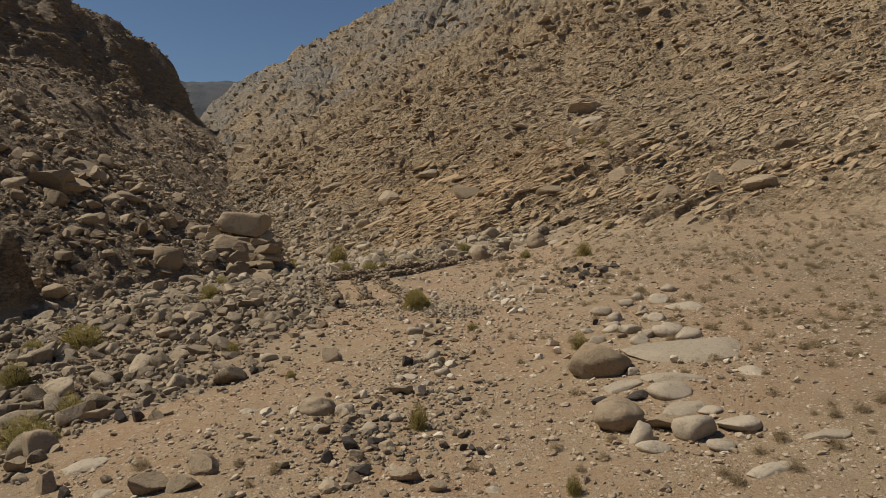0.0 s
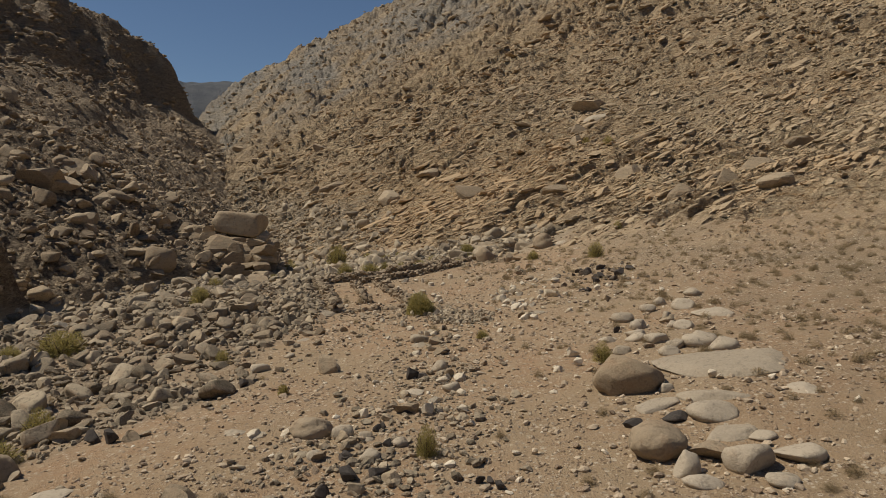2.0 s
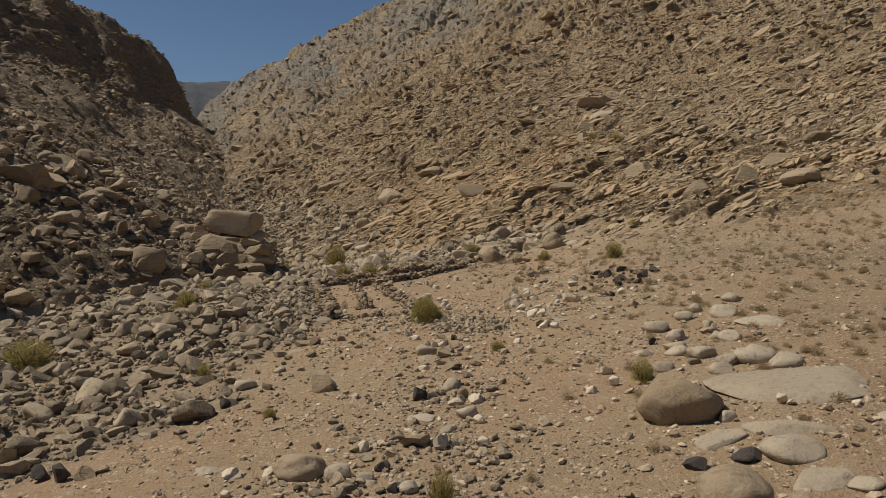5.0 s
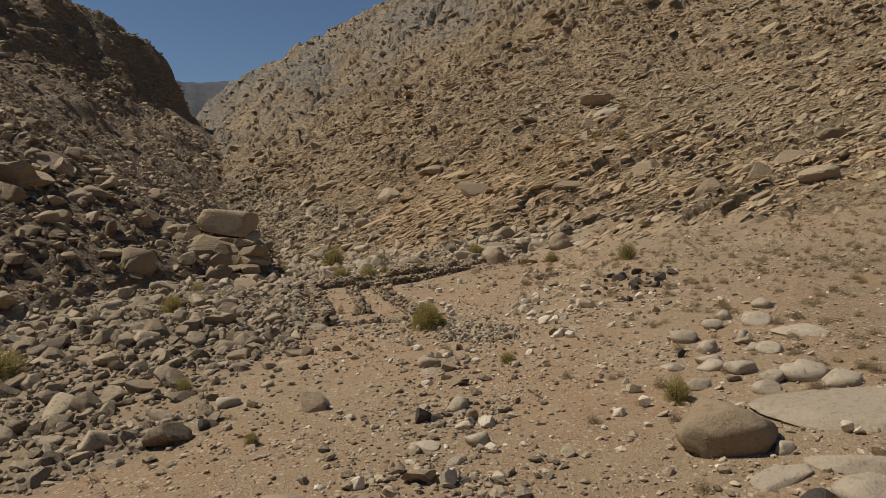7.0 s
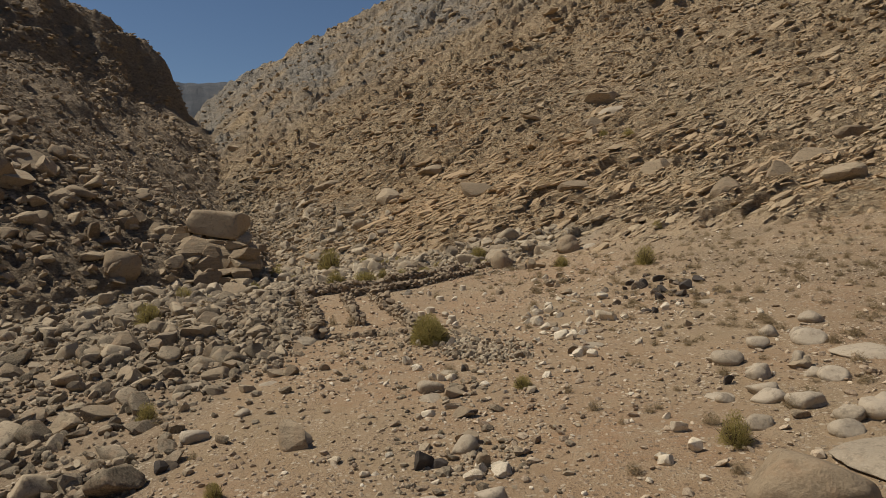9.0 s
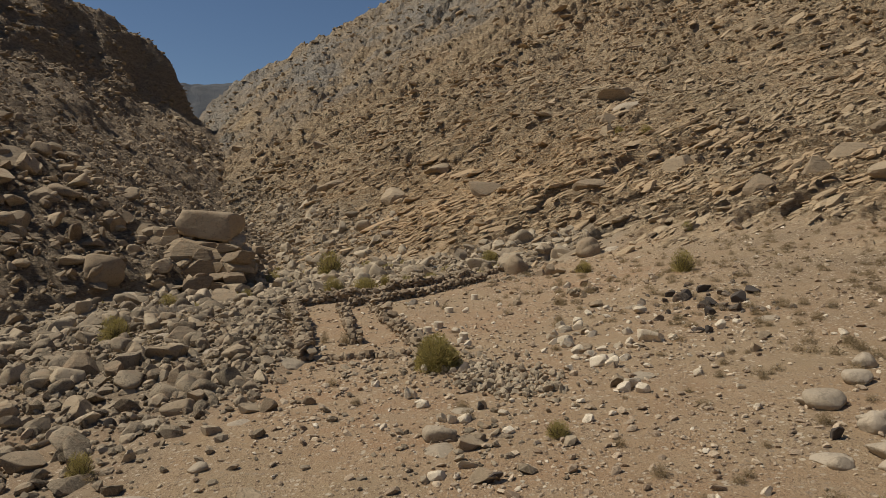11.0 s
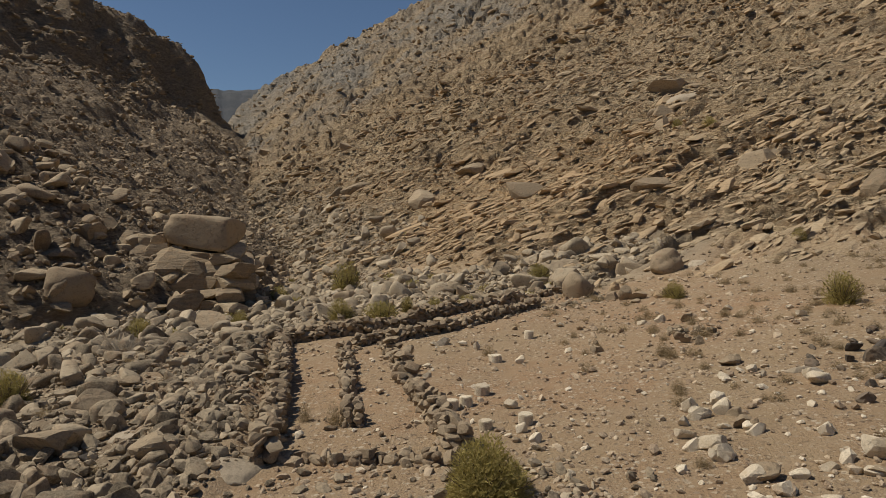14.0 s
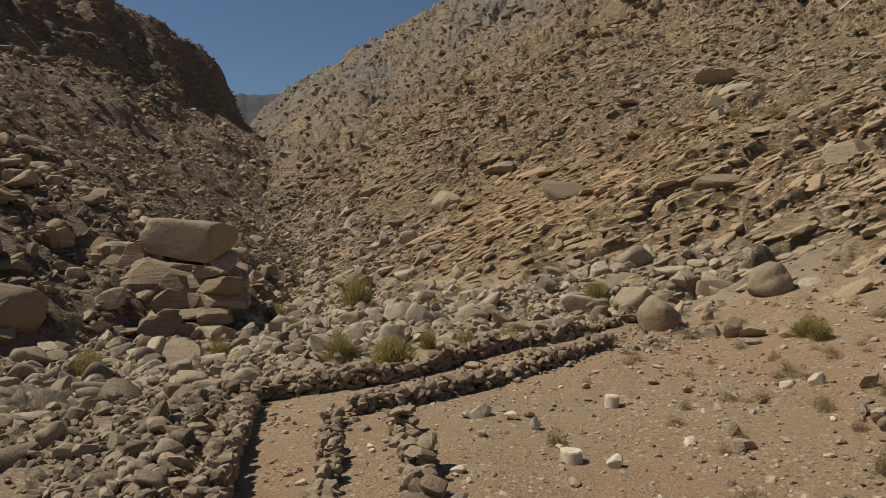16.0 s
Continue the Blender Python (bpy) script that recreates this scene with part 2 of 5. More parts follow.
def ground_material():
    m, tree, bsdf = material("ground", 0.95)
    n = Nodes(tree)
    mid, broad = n.noise(0.9, 5), n.noise(0.08, 4)
    # gravel and sand of the fan
    sand = n.mix(n.ramp(broad, 0.40, 0.60), (0.332, 0.243, 0.147), (0.346, 0.222, 0.128))
    sand = n.mix(n.ramp(mid, 0.42, 0.68), sand, (0.362, 0.265, 0.166))
    sand = n.mix(n.math("MULTIPLY", n.attr("stony"), 0.95), sand, n.mix(n.ramp(mid, 0.4, 0.6), (0.205, 0.156, 0.104), (0.263, 0.209, 0.142)))
    sand = n.mix(n.math("MULTIPLY", n.attr("brown"), n.ramp(n.noise(0.25, 5), 0.25, 0.6)), sand, (0.228, 0.170, 0.106))
    gritty = n.math("MAXIMUM", n.ramp(n.noise(0.35, 4), 0.32, 0.52), 0.45)
    for scale, pale, dim, share in ((5.0, (0.543, 0.460, 0.345), (0.168, 0.114, 0.072), 0.9), (11.0, (0.507, 0.416, 0.301), (0.199, 0.128, 0.080), 0.9), (23.0, (0.438, 0.348, 0.240), (0.199, 0.133, 0.086), 0.8)):
        tone = n.add("ShaderNodeSeparateColor", {"Color": n.cells(scale, out="Color")})
        inside = n.ramp(n.cells(scale), 0.42, 0.30)
        sand = n.mix(n.math("MULTIPLY", n.math("MULTIPLY", n.ramp(tone.outputs[0], 0.63, 0.72), inside), n.math("MULTIPLY", gritty, share)), sand, pale)
        sand = n.mix(n.math("MULTIPLY", n.math("MULTIPLY", n.ramp(tone.outputs[1], 0.36, 0.26), inside), n.math("MULTIPLY", gritty, share)), sand, dim)
    # bedded rock of the slopes
    rock = n.mix(n.ramp(broad, 0.40, 0.62), (0.538, 0.393, 0.226), (0.490, 0.350, 0.207))
    rock = n.mix(n.ramp(n.noise(0.035, 3), 0.48, 0.62), rock, (0.466, 0.291, 0.142))
    rock = n.mix(n.ramp(mid, 0.45, 0.66), rock, (0.514, 0.402, 0.259))
    rock = n.mix(n.math("MULTIPLY", n.ramp(n.noise(0.5, 9, 0.8), 0.50, 0.38), 0.7), rock, (0.248, 0.169, 0.098))
    rock = n.mix(n.math("MULTIPLY", n.ramp(n.noise(2.2, 6, 0.8), 0.45, 0.36), 0.7), rock, (0.190, 0.129, 0.076))
    rock = n.mix(rust_zone(n), rock, (0.562, 0.362, 0.180))
    turned = n.add("ShaderNodeMapping", {"Vector": n.where(), "Rotation": (0.0, radians(20), 0.0), "Scale": (0.42, 0.8, 1.7)}).outputs["Vector"]
    bent = n.add("ShaderNodeVectorMath", {0: turned, 1: n.add("ShaderNodeTexNoise", {"Vector": n.where(), "Scale": 0.6, "Detail": 4.0}).outputs["Color"]}, operation="ADD").outputs["Vector"]
    steps = []
    for scale in (0.55, 1.3, 3.0, 6.5):
        tone = n.add("ShaderNodeSeparateColor", {"Color": n.cells(scale, out="Color", where=bent)}).outputs[0]
        steps.append(tone)
        rock = n.mix(n.math("MULTIPLY", n.ramp(tone, 0.45, 0.05), 0.5), rock, (0.228, 0.153, 0.088))
        rock = n.mix(n.math("MULTIPLY", n.ramp(tone, 0.62, 0.98), 0.55), rock, (0.647, 0.513, 0.339))
    dark = n.mix(n.ramp(mid, 0.40, 0.65), (0.22, 0.160, 0.105), (0.34, 0.262, 0.175))
    dark = n.mix(n.ramp(n.noise(1.3, 8, 0.75), 0.50, 0.38), dark, (0.12, 0.085, 0.055))
    for tone in steps:
        dark = n.mix(n.math("MULTIPLY", n.ramp(tone, 0.60, 0.98), 0.5), dark, (0.46, 0.365, 0.25))
        dark = n.mix(n.math("MULTIPLY", n.ramp(tone, 0.40, 0.05), 0.5), dark, (0.13, 0.095, 0.065))
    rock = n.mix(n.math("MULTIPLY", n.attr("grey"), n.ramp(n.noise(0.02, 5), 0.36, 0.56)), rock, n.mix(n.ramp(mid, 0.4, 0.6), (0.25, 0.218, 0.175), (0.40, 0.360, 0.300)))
    rock = n.mix(n.attr("bank"), rock, dark)
    pale = n.mix(n.ramp(mid, 0.40, 0.65), (0.370, 0.304, 0.216), (0.282, 0.224, 0.154))
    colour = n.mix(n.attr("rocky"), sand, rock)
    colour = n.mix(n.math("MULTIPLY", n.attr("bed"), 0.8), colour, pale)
    # distant mountains: aerial haze painted into the colour as blue-grey, by distance
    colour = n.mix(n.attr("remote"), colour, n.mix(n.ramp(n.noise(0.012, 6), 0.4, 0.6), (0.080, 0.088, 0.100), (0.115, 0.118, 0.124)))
    bsdf_in = bsdf.inputs
    n.put(bsdf_in["Base Color"], colour)
    stones = n.math("ADD", n.math("SUBTRACT", 0.6, n.cells(11.0)), n.math("MULTIPLY", n.math("SUBTRACT", 0.6, n.cells(23.0)), 0.6))
    h = n.math("ADD", n.math("MULTIPLY", n.noise(5.0, 9, 0.75), 1.3), n.math("MULTIPLY", stones, 0.45))
    rough = n.math("ADD", n.noise(0.7, 10, 0.75), n.math("ADD", n.math("MULTIPLY", steps[0], 0.5), n.math("ADD", n.math("MULTIPLY", steps[1], 0.32), n.math("ADD", n.math("MULTIPLY", steps[2], 0.18), n.math("MULTIPLY", steps[3], 0.10)))))
    b1 = n.bump(h, 0.9, 0.09)
    b2 = n.add("ShaderNodeBump", {"Height": rough, "Strength": n.math("MULTIPLY", n.attr("rocky"), 1.0), "Distance": 1.1, "Normal": b1}).outputs["Normal"]
    crags = n.math("ADD", n.noise(0.13, 10, 0.68), n.math("MULTIPLY", n.cells(0.16, where=bent), 0.25))
    b3 = n.add("ShaderNodeBump", {"Height": crags, "Strength": n.math("MULTIPLY", n.attr("rocky"), 0.85), "Distance": 3.2, "Normal": b2}).outputs["Normal"]
    n.put(bsdf_in["Normal"], b3)
    return m


def stone_material(name, dark, light, rust=(0.30, 0.19, 0.11), island=True, scale=1.0, rustiness=0.62, region=False, bedded=0.0):
    m, tree, bsdf = material(name, 0.9)
    n = Nodes(tree)
    if island:
        pick = n.add("ShaderNodeNewGeometry").outputs["Random Per Island"]
    else:
        pick = n.add("ShaderNodeObjectInfo").outputs["Random"]
    mid, fine = n.noise(1.7 * scale, 6, 0.65), n.noise(14.0 * scale, 5, 0.7)
    colour = n.mix(pick, dark, light)
    if region:
        colour = n.mix(n.math("MULTIPLY", n.ramp(n.noise(0.035, 3), 0.48, 0.62), 0.5), colour, (0.43, 0.285, 0.155))
        colour = n.mix(n.math("MULTIPLY", rust_zone(n), 0.75), colour, (0.45, 0.302, 0.165))
    colour = n.mix(n.math("MULTIPLY", n.ramp(mid, rustiness - 0.12, rustiness + 0.08), 0.55), colour, rust)
    colour = n.mix(n.math("MULTIPLY", n.ramp(fine, 0.42, 0.68), 0.35), colour, tuple(1.25 * c for c in light))
    colour = n.mix(n.math("MULTIPLY", n.ramp(n.noise(3.5 * scale, 6, 0.7), 0.48, 0.34), 0.55), colour, tuple(0.55 * c for c in dark))
    h = n.math("ADD", n.math("MULTIPLY", mid, 1.0), n.math("MULTIPLY", fine, 0.25))
    if bedded:
        beds = n.add("ShaderNodeTexNoise", {"Vector": n.add("ShaderNodeMapping", {"Vector": n.where(), "Rotation": (0.1, 0.3, 0.0), "Scale": (0.5, 0.5, 5.0)}).outputs["Vector"], "Scale": 1.0, "Detail": 5.0, "Roughness": 0.6}).outputs["Fac"]
        colour = n.mix(n.math("MULTIPLY", n.ramp(beds, 0.50, 0.36), 0.4 * bedded), colour, tuple(0.75 * c for c in dark))
        warped = n.add("ShaderNodeVectorMath", {0: n.where(), 1: n.add("ShaderNodeTexNoise", {"Vector": n.where(), "Scale": 1.1, "Detail": 5.0}).outputs["Color"]}, operation="ADD").outputs["Vector"]
        gap = n.math("MULTIPLY", n.ramp(n.cells(0.6, feature="DISTANCE_TO_EDGE", where=warped), 0.02, 0.0), n.ramp(n.noise(0.5, 3), 0.5, 0.62))
        colour = n.mix(n.math("MULTIPLY", gap, 0.7 * bedded), colour, tuple(0.5 * c for c in dark))
        h = n.math("ADD", h, n.math("MULTIPLY", n.math("SUBTRACT", beds, n.math("MULTIPLY", gap, 0.4)), bedded))
    n.put(bsdf.inputs["Base Color"], colour)
    n.put(bsdf.inputs["Normal"], n.bump(h, 0.7, 0.14 / scale))
    return m


GROUND = ground_material()
RUBBLE = stone_material("rubble_stone", (0.090, 0.071, 0.048), (0.43, 0.347, 0.240))
BEDSTONE = stone_material("stream_stone", (0.20, 0.158, 0.107), (0.49, 0.405, 0.288))
BANKSTONE = stone_material("bank_stone", (0.166, 0.123, 0.081), (0.460, 0.363, 0.241), bedded=0.6)
SLAB = stone_material("bedded_stone", (0.31, 0.233, 0.147), (0.45, 0.353, 0.232), rust=(0.42, 0.27, 0.14), region=True, bedded=1.0)
PEBBLE = stone_material("pebble_stone", (0.165, 0.112, 0.072), (0.56, 0.450, 0.320), scale=3)
BOULDER = stone_material("boulder_stone", (0.270, 0.205, 0.133), (0.333, 0.263, 0.180), island=False, scale=0.8)
ROCK = stone_material("rock_stone", (0.20, 0.152, 0.100), (0.40, 0.315, 0.212), island=False, bedded=0.6)
PALE = stone_material("pale_stone", (0.45, 0.375, 0.275), (0.69, 0.600, 0.460), rust=(0.44, 0.33, 0.2), island=False, scale=2)
BASALT = stone_material("basalt", (0.050, 0.043, 0.038), (0.10, 0.083, 0.070), rust=(0.14, 0.105, 0.075), island=False)


# ---- meshes ----
def mesh_from(name, verts, tris, mat, smooth=False):
    me = bpy.data.meshes.new(name)
    me.vertices.add(len(verts))
    me.vertices.foreach_set("co", np.asarray(verts, np.float32).ravel())
    me.loops.add(3 * len(tris))
    me.loops.foreach_set("vertex_index", np.asarray(tris, np.int32).ravel())
    me.polygons.add(len(tris))
    me.polygons.foreach_set("loop_start", np.arange(0, 3 * len(tris), 3, dtype=np.int32))
    me.polygons.foreach_set("use_smooth", np.broadcast_to(smooth, len(tris)))
    me.materials.append(mat)
    me.update(calc_edges=True)
    return me


def ground_sheet():
    """One polar sheet from under the camera to the mountains, closer meshed up the valley."""
    half = radians(38)
    fine = np.linspace(-half, half, 660)
    coarse = np.linspace(half, 2 * np.pi - half, 80)[1:-1]
    ang = np.concatenate([fine, coarse])
    rad = np.concatenate([np.linspace(2, 14, 14)[:-1], np.geomspace(14, 80, 130)[:-1], np.geomspace(80, 230, 410)[:-1], np.geomspace(230, 660, 190), np.geomspace(680, 4200, 45)])
    A, R = np.meshgrid(ang, rad)
    x, y = R * np.sin(A), R * np.cos(A) - 2.0
    z, rocky, bed, bank = land(x, y)
    na, nr = len(ang), len(rad)
    verts = np.stack([x, y, z], -1).reshape(-1, 3)
    i = np.arange(nr - 1)[:, None] * na + np.arange(na)[None, :]
    j = np.arange(nr - 1)[:, None] * na + (np.arange(na)[None, :] + 1) % na
    a, b, c, d = i.ravel(), j.ravel(), (j + na).ravel(), (i + na).ravel()
    tris = np.concatenate([np.stack([a, c, b], -1), np.stack([a, d, c], -1)])
    centre = len(verts)
    verts = np.concatenate([verts, [[0, -2.0, float(height(0.0, -2.0))]]])
    k = np.arange(na)
    tris = np.concatenate([tris, np.stack([np.full(na, centre), k, (k + 1) % na], -1)])
    me = mesh_from("ground", verts, tris, GROUND, smooth=True)
    # remote: share of the painted haze colour, growing with distance
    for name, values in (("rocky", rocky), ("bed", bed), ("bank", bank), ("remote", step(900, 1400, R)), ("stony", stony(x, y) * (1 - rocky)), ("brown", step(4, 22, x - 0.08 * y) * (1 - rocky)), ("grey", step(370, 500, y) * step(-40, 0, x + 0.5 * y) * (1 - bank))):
        at = me.attributes.new(name, "FLOAT", "POINT")
        at.data.foreach_set("value", np.append(values.ravel(), 0.0).astype(np.float32))
    return tagged(new("ground", me), "dry sandy valley floor rising into bare rocky slopes", "ground", kind="structure")


ground_sheet()


# ---- stones ----
def ball(level):
    bm = bmesh.new()
    bmesh.ops.create_icosphere(bm, subdivisions=level, radius=1.0)
    v = np.array([p.co[:] for p in bm.verts])
    f = np.array([[p.index for p in q.verts] for q in bm.faces])
    bm.free()
    return v, f


BALLS = {k: ball(k) for k in (1, 2, 3, 4)}


def stone_shape(rng, level, cuts, depth, rough=0.0, box=0.0, bite=0.94):
    """A stone of about unit radius: a ball cut by random planes; box: share of cuts square to the axes."""
    v, f = BALLS[level]
    v = v.copy()
    v /= np.abs(v).max(axis=1, keepdims=True) ** (0.75 * box)
    if rough:
        o = rng.uniform(-50, 50, 3)
        lump = np.array([noise.fractal(Vector(p * 1.3 + o), 0.9, 2.1, 3) for p in v])
        v *= (1 + rough * lump)[:, None]
    for k in range(cuts):
        nrm = rng.normal(size=3)
        if rng.random() < box:
            nrm = np.eye(3)[k % 3] * rng.choice([-1, 1]) + 0.12 * nrm
        nrm /= np.linalg.norm(nrm)
        h = rng.uniform(*depth)
        over = np.maximum(v @ nrm - h, 0)
        v -= bite * over[:, None] * nrm
    v -= (v.max(0) + v.min(0)) / 2
    return v / np.abs(v).max(0), f


def turns(yaw, tilt_x, tilt_y):
    cy, sy, cx, sx, cz, sz = np.cos(tilt_y), np.sin(tilt_y), np.cos(tilt_x), np.sin(tilt_x), np.cos(yaw), np.sin(yaw)
    z0, o1 = np.zeros_like(yaw), np.ones_like(yaw)
    rx = np.stack([o1, z0, z0, z0, cx, -sx, z0, sx, cx], -1).reshape(-1, 3, 3)
    ry = np.stack([cy, z0, sy, z0, o1, z0, -sy, z0, cy], -1).reshape(-1, 3, 3)
    rz = np.stack([cz, -sz, z0, sz, cz, z0, z0, z0, o1], -1).reshape(-1, 3, 3)
    return ry @ rx @ rz


def joined(name, shapes, which, places, sizes, rot, mat, label, category):
    """Many stones as one object. sizes: half extents (N, 3)."""
    vs, fs, soft, count = [], [], [], 0
    for k, (v, f) in enumerate(shapes):
        sel = np.nonzero(which == k)[0]
        if not len(sel):
            continue
        w = np.einsum("nij,nvj->nvi", rot[sel], v[None] * sizes[sel][:, None, :]) + places[sel][:, None, :]
        g = f[None] + (count + np.arange(len(sel)) * len(v))[:, None, None]
        vs.append(w.reshape(-1, 3)), fs.append(g.reshape(-1, 3))
        soft.append(np.full(len(sel) * len(f), len(f) > 100))
        count += len(sel) * len(v)
    me = mesh_from(name, np.concatenate(vs), np.concatenate(fs), mat, np.concatenate(soft))
    return tagged(new(name, me), label, category, kind="stuff")


rng = np.random.default_rng(11)
CHALK = stone_material("pale_chips", (0.52, 0.44, 0.325), (0.74, 0.65, 0.51), scale=2)
CHIPS = [stone_shape(rng, 1, 5, (0.4, 0.85)) for _ in range(24)]
ANGULAR = [stone_shape(rng, 2, 9, (0.3, 0.72)) for _ in range(30)]
WEATHERED = [stone_shape(rng, 3, 13, (0.36, 0.74), rough=0.12, box=0.15, bite=0.93) for _ in range(20)]
PLATES = [stone_shape(rng, 2, 9, (0.45, 0.8), box=0.4) for _ in range(20)]


def sow(n, x0, x1, y0, y1, density, seed):
    """Random places in a box of the plan, kept where density(x, y, masks) says."""
    g = np.random.default_rng(seed)
    x, y = g.uniform(x0, x1, n), g.uniform(y0, y1, n)
    z, rocky, bed, bank = land(x, y)
    keep = g.random(n) < density(x, y, rocky, bed, bank)
    return x[keep], y[keep], z[keep], g


def field(name, shapes, spot, smallest, largest, power, flat, mat, label, category, tilt=0.35, sink=0.25, stretch=1.5, grow=0.0, dip=(0.0, 0.0), yaw=None, swing=0.5, big=99.0):
    """Stones sown over the plan; those larger than big take the finer, weathered shapes."""
    x, y, z, g = spot
    n = len(x)
    s = smallest * (1 - g.random(n) * (1 - (smallest / largest) ** power)) ** (-1 / power)
    s = s * (1 + grow * np.maximum(np.hypot(x, y) - 90, 0))
    sizes = np.stack([s * g.uniform(1.0, stretch, n), s * g.uniform(0.75, 1.1, n), s * flat * g.uniform(0.7, 1.2, n)], -1) * 0.5
    turn = g.uniform(0, 2 * np.pi, n) if yaw is None else g.normal(yaw, swing, n)
    rot = turns(turn, g.normal(dip[0], tilt, n), g.normal(dip[1], tilt, n))
    places = np.stack([x, y, z + sizes[:, 2] * (1 - 2 * sink)], -1)
    which = np.where(s > big, len(shapes) + g.integers(0, len(WEATHERED), n), g.integers(0, len(shapes), n))
    return joined(name, shapes + WEATHERED, which, places, sizes, rot, mat, label, category)


def near_to(x, y, px, py, wide):
    return np.exp(-((x - px) ** 2 + (y - py) ** 2) / (2 * wide * wide))


def away(x, y):
    return np.clip(75 / np.hypot(x, y + 5), 0.2, 1)


THIN = [stone_shape(rng, 1, 5, (0.45, 0.85), box=0.5) for _ in range(24)]
field("bank_rubble", ANGULAR, sow(9000, -75, -12, 40, 130, lambda x, y, ro, be, ba: ba * 0.8 * away(x, y) * (1 - bluff_face(x, y)), 21), 0.40, 2.6, 1.9, 0.7, BANKSTONE, "dark angular fallen stones covering the bank", "rubble", tilt=0.5, big=1.7)
field("small_bank_rubble", CHIPS, sow(32000, -120, -12, 36, 240, lambda x, y, ro, be, ba: ba * 0.9 * away(x, y) * (1 - bluff_face(x, y)), 33), 0.22, 1.1, 1.9, 0.7, BANKSTONE, "small dark stones between the larger ones on the bank", "rubble", tilt=0.5, grow=0.004)
field("bed_rubble", ANGULAR, sow(6500, -75, 14, 74, 230, lambda x, y, ro, be, ba: be * 0.8 * (y > 75.3 + 0.8 * (x + 7.4)), 22), 0.4, 2.2, 2.0, 0.75, BEDSTONE, "pale jumbled stones in the dry stream bed", "rubble", grow=0.003, tilt=0.5, big=1.3)
field("bank_foot_rubble", ANGULAR, sow(2400, -32, 12, 76, 112, lambda x, y, ro, be, ba: be * 0.85 * (y > 75.3 + 0.8 * (x + 7.4)), 37), 0.35, 1.6, 2.0, 0.75, BEDSTONE, "pale stones heaped in the stream bed behind the ruin", "rubble", tilt=0.5, big=0.9)
field("small_bed_rubble", CHIPS, sow(26000, -100, 14, 74, 300, lambda x, y, ro, be, ba: be * 0.85 * (y > 75.2 + 0.8 * (x + 7.4)), 34), 0.2, 0.9, 2.0, 0.7, BEDSTONE, "small pale stones in the dry stream bed", "rubble", grow=0.005, tilt=0.5)
field("field_rubble", ANGULAR, sow(6800, -44, -5, 20, 96, lambda x, y, ro, be, ba: stony(x, y) * (1 - ba), 24), 0.30, 1.7, 1.85, 0.7, RUBBLE, "grey-brown stones strewn beside the ruin", "rubble", tilt=0.45, big=0.95)
field("small_field_rubble", CHIPS, sow(23000, -40, -4, 18, 92, lambda x, y, ro, be, ba: np.clip(np.maximum(stony(x, y), 0.08) + near_to(x, y, -14, 62, 6), 0, 1) * (x < wall_line(y) + np.where((y > 53) & (y < 75), 0.2, 4)) * (1 - ba), 25), 0.10, 0.55, 1.7, 0.7, RUBBLE, "small grey-brown stones strewn between larger ones", "rubble", tilt=0.5)
field("wall_foot_rubble", ANGULAR, sow(2600, -18, -7, 50, 76, lambda x, y, ro, be, ba: 1.0 * (x < wall_line(y) - 0.5) * (x > wall_line(y) - 4.0), 47), 0.2, 0.8, 2.0, 0.75, RUBBLE, "fallen building stones heaped along the outer face of the long wall", "rubble", tilt=0.5, big=0.6)
field("slope_slabs", PLATES, sow(10000, -40, 80, 76, 145, lambda x, y, ro, be, ba: ro * (1 - ba) * (0.4 + 0.6 * step(-0.3, 0.3, fbm(x / 16, y / 16, 2, 68))) * away(x, y), 23), 0.35, 1.5, 2.1, 0.40, SLAB, "tan bedded rock slabs on the hillside", "rock slabs", stretch=3.4, tilt=0.13, sink=0.42, dip=(0.02, -0.36), yaw=0.46, swing=0.28)
field("far_slope_slabs", THIN, sow(95000, -110, 170, 84, 340, lambda x, y, ro, be, ba: ro * (1 - ba) * 0.6 * away(x, y), 35), 0.36, 1.9, 2.1, 0.42, SLAB, "tan bedded rock slabs higher on the hillside", "rock slabs", stretch=3.2, tilt=0.15, sink=0.42, grow=0.004, dip=(0.02, -0.36), yaw=0.46, swing=0.32)
field("slope_stones", CHIPS, sow(38000, -90, 140, 66, 260, lambda x, y, ro, be, ba: np.maximum(ro, 0.05) * (1 - ba) * 0.7 * away(x, y), 26), 0.2, 1.2, 2.2, 0.7, SLAB, "loose tan stones over the hillside", "stones", grow=0.005, stretch=1.5, tilt=0.5, sink=0.3)
field("crest_stones", THIN, sow(6300, -260, 260, 300, 640, lambda x, y, ro, be, ba: ro * (1 - ba) * 0.8 * (x < 0.35 * y), 36), 1.3, 4.5, 2.2, 0.55, SLAB, "tan crags and stones high on the hillside", "stones", stretch=2.0, tilt=0.3, sink=0.45)
field("far_bank_stones", CHIPS, sow(13000, -260, -20, 110, 480, lambda x, y, ro, be, ba: ba * 0.5 * (x > -215), 27), 0.5, 2.4, 2.0, 0.7, BANKSTONE, "dark stones over the far bank", "stones", grow=0.003, tilt=0.5, sink=0.35)
field("cliff_ledges", THIN, sow(6000, -330, -160, 290, 560, lambda x, y, ro, be, ba: 0.5 * ba * (x < -185), 45), 1.2, 4.5, 1.9, 0.5, BANKSTONE, "bedded dark rock ledges on the cliff", "rock ledges", stretch=2.4, tilt=0.10, sink=0.5, dip=(0.0, -0.05))
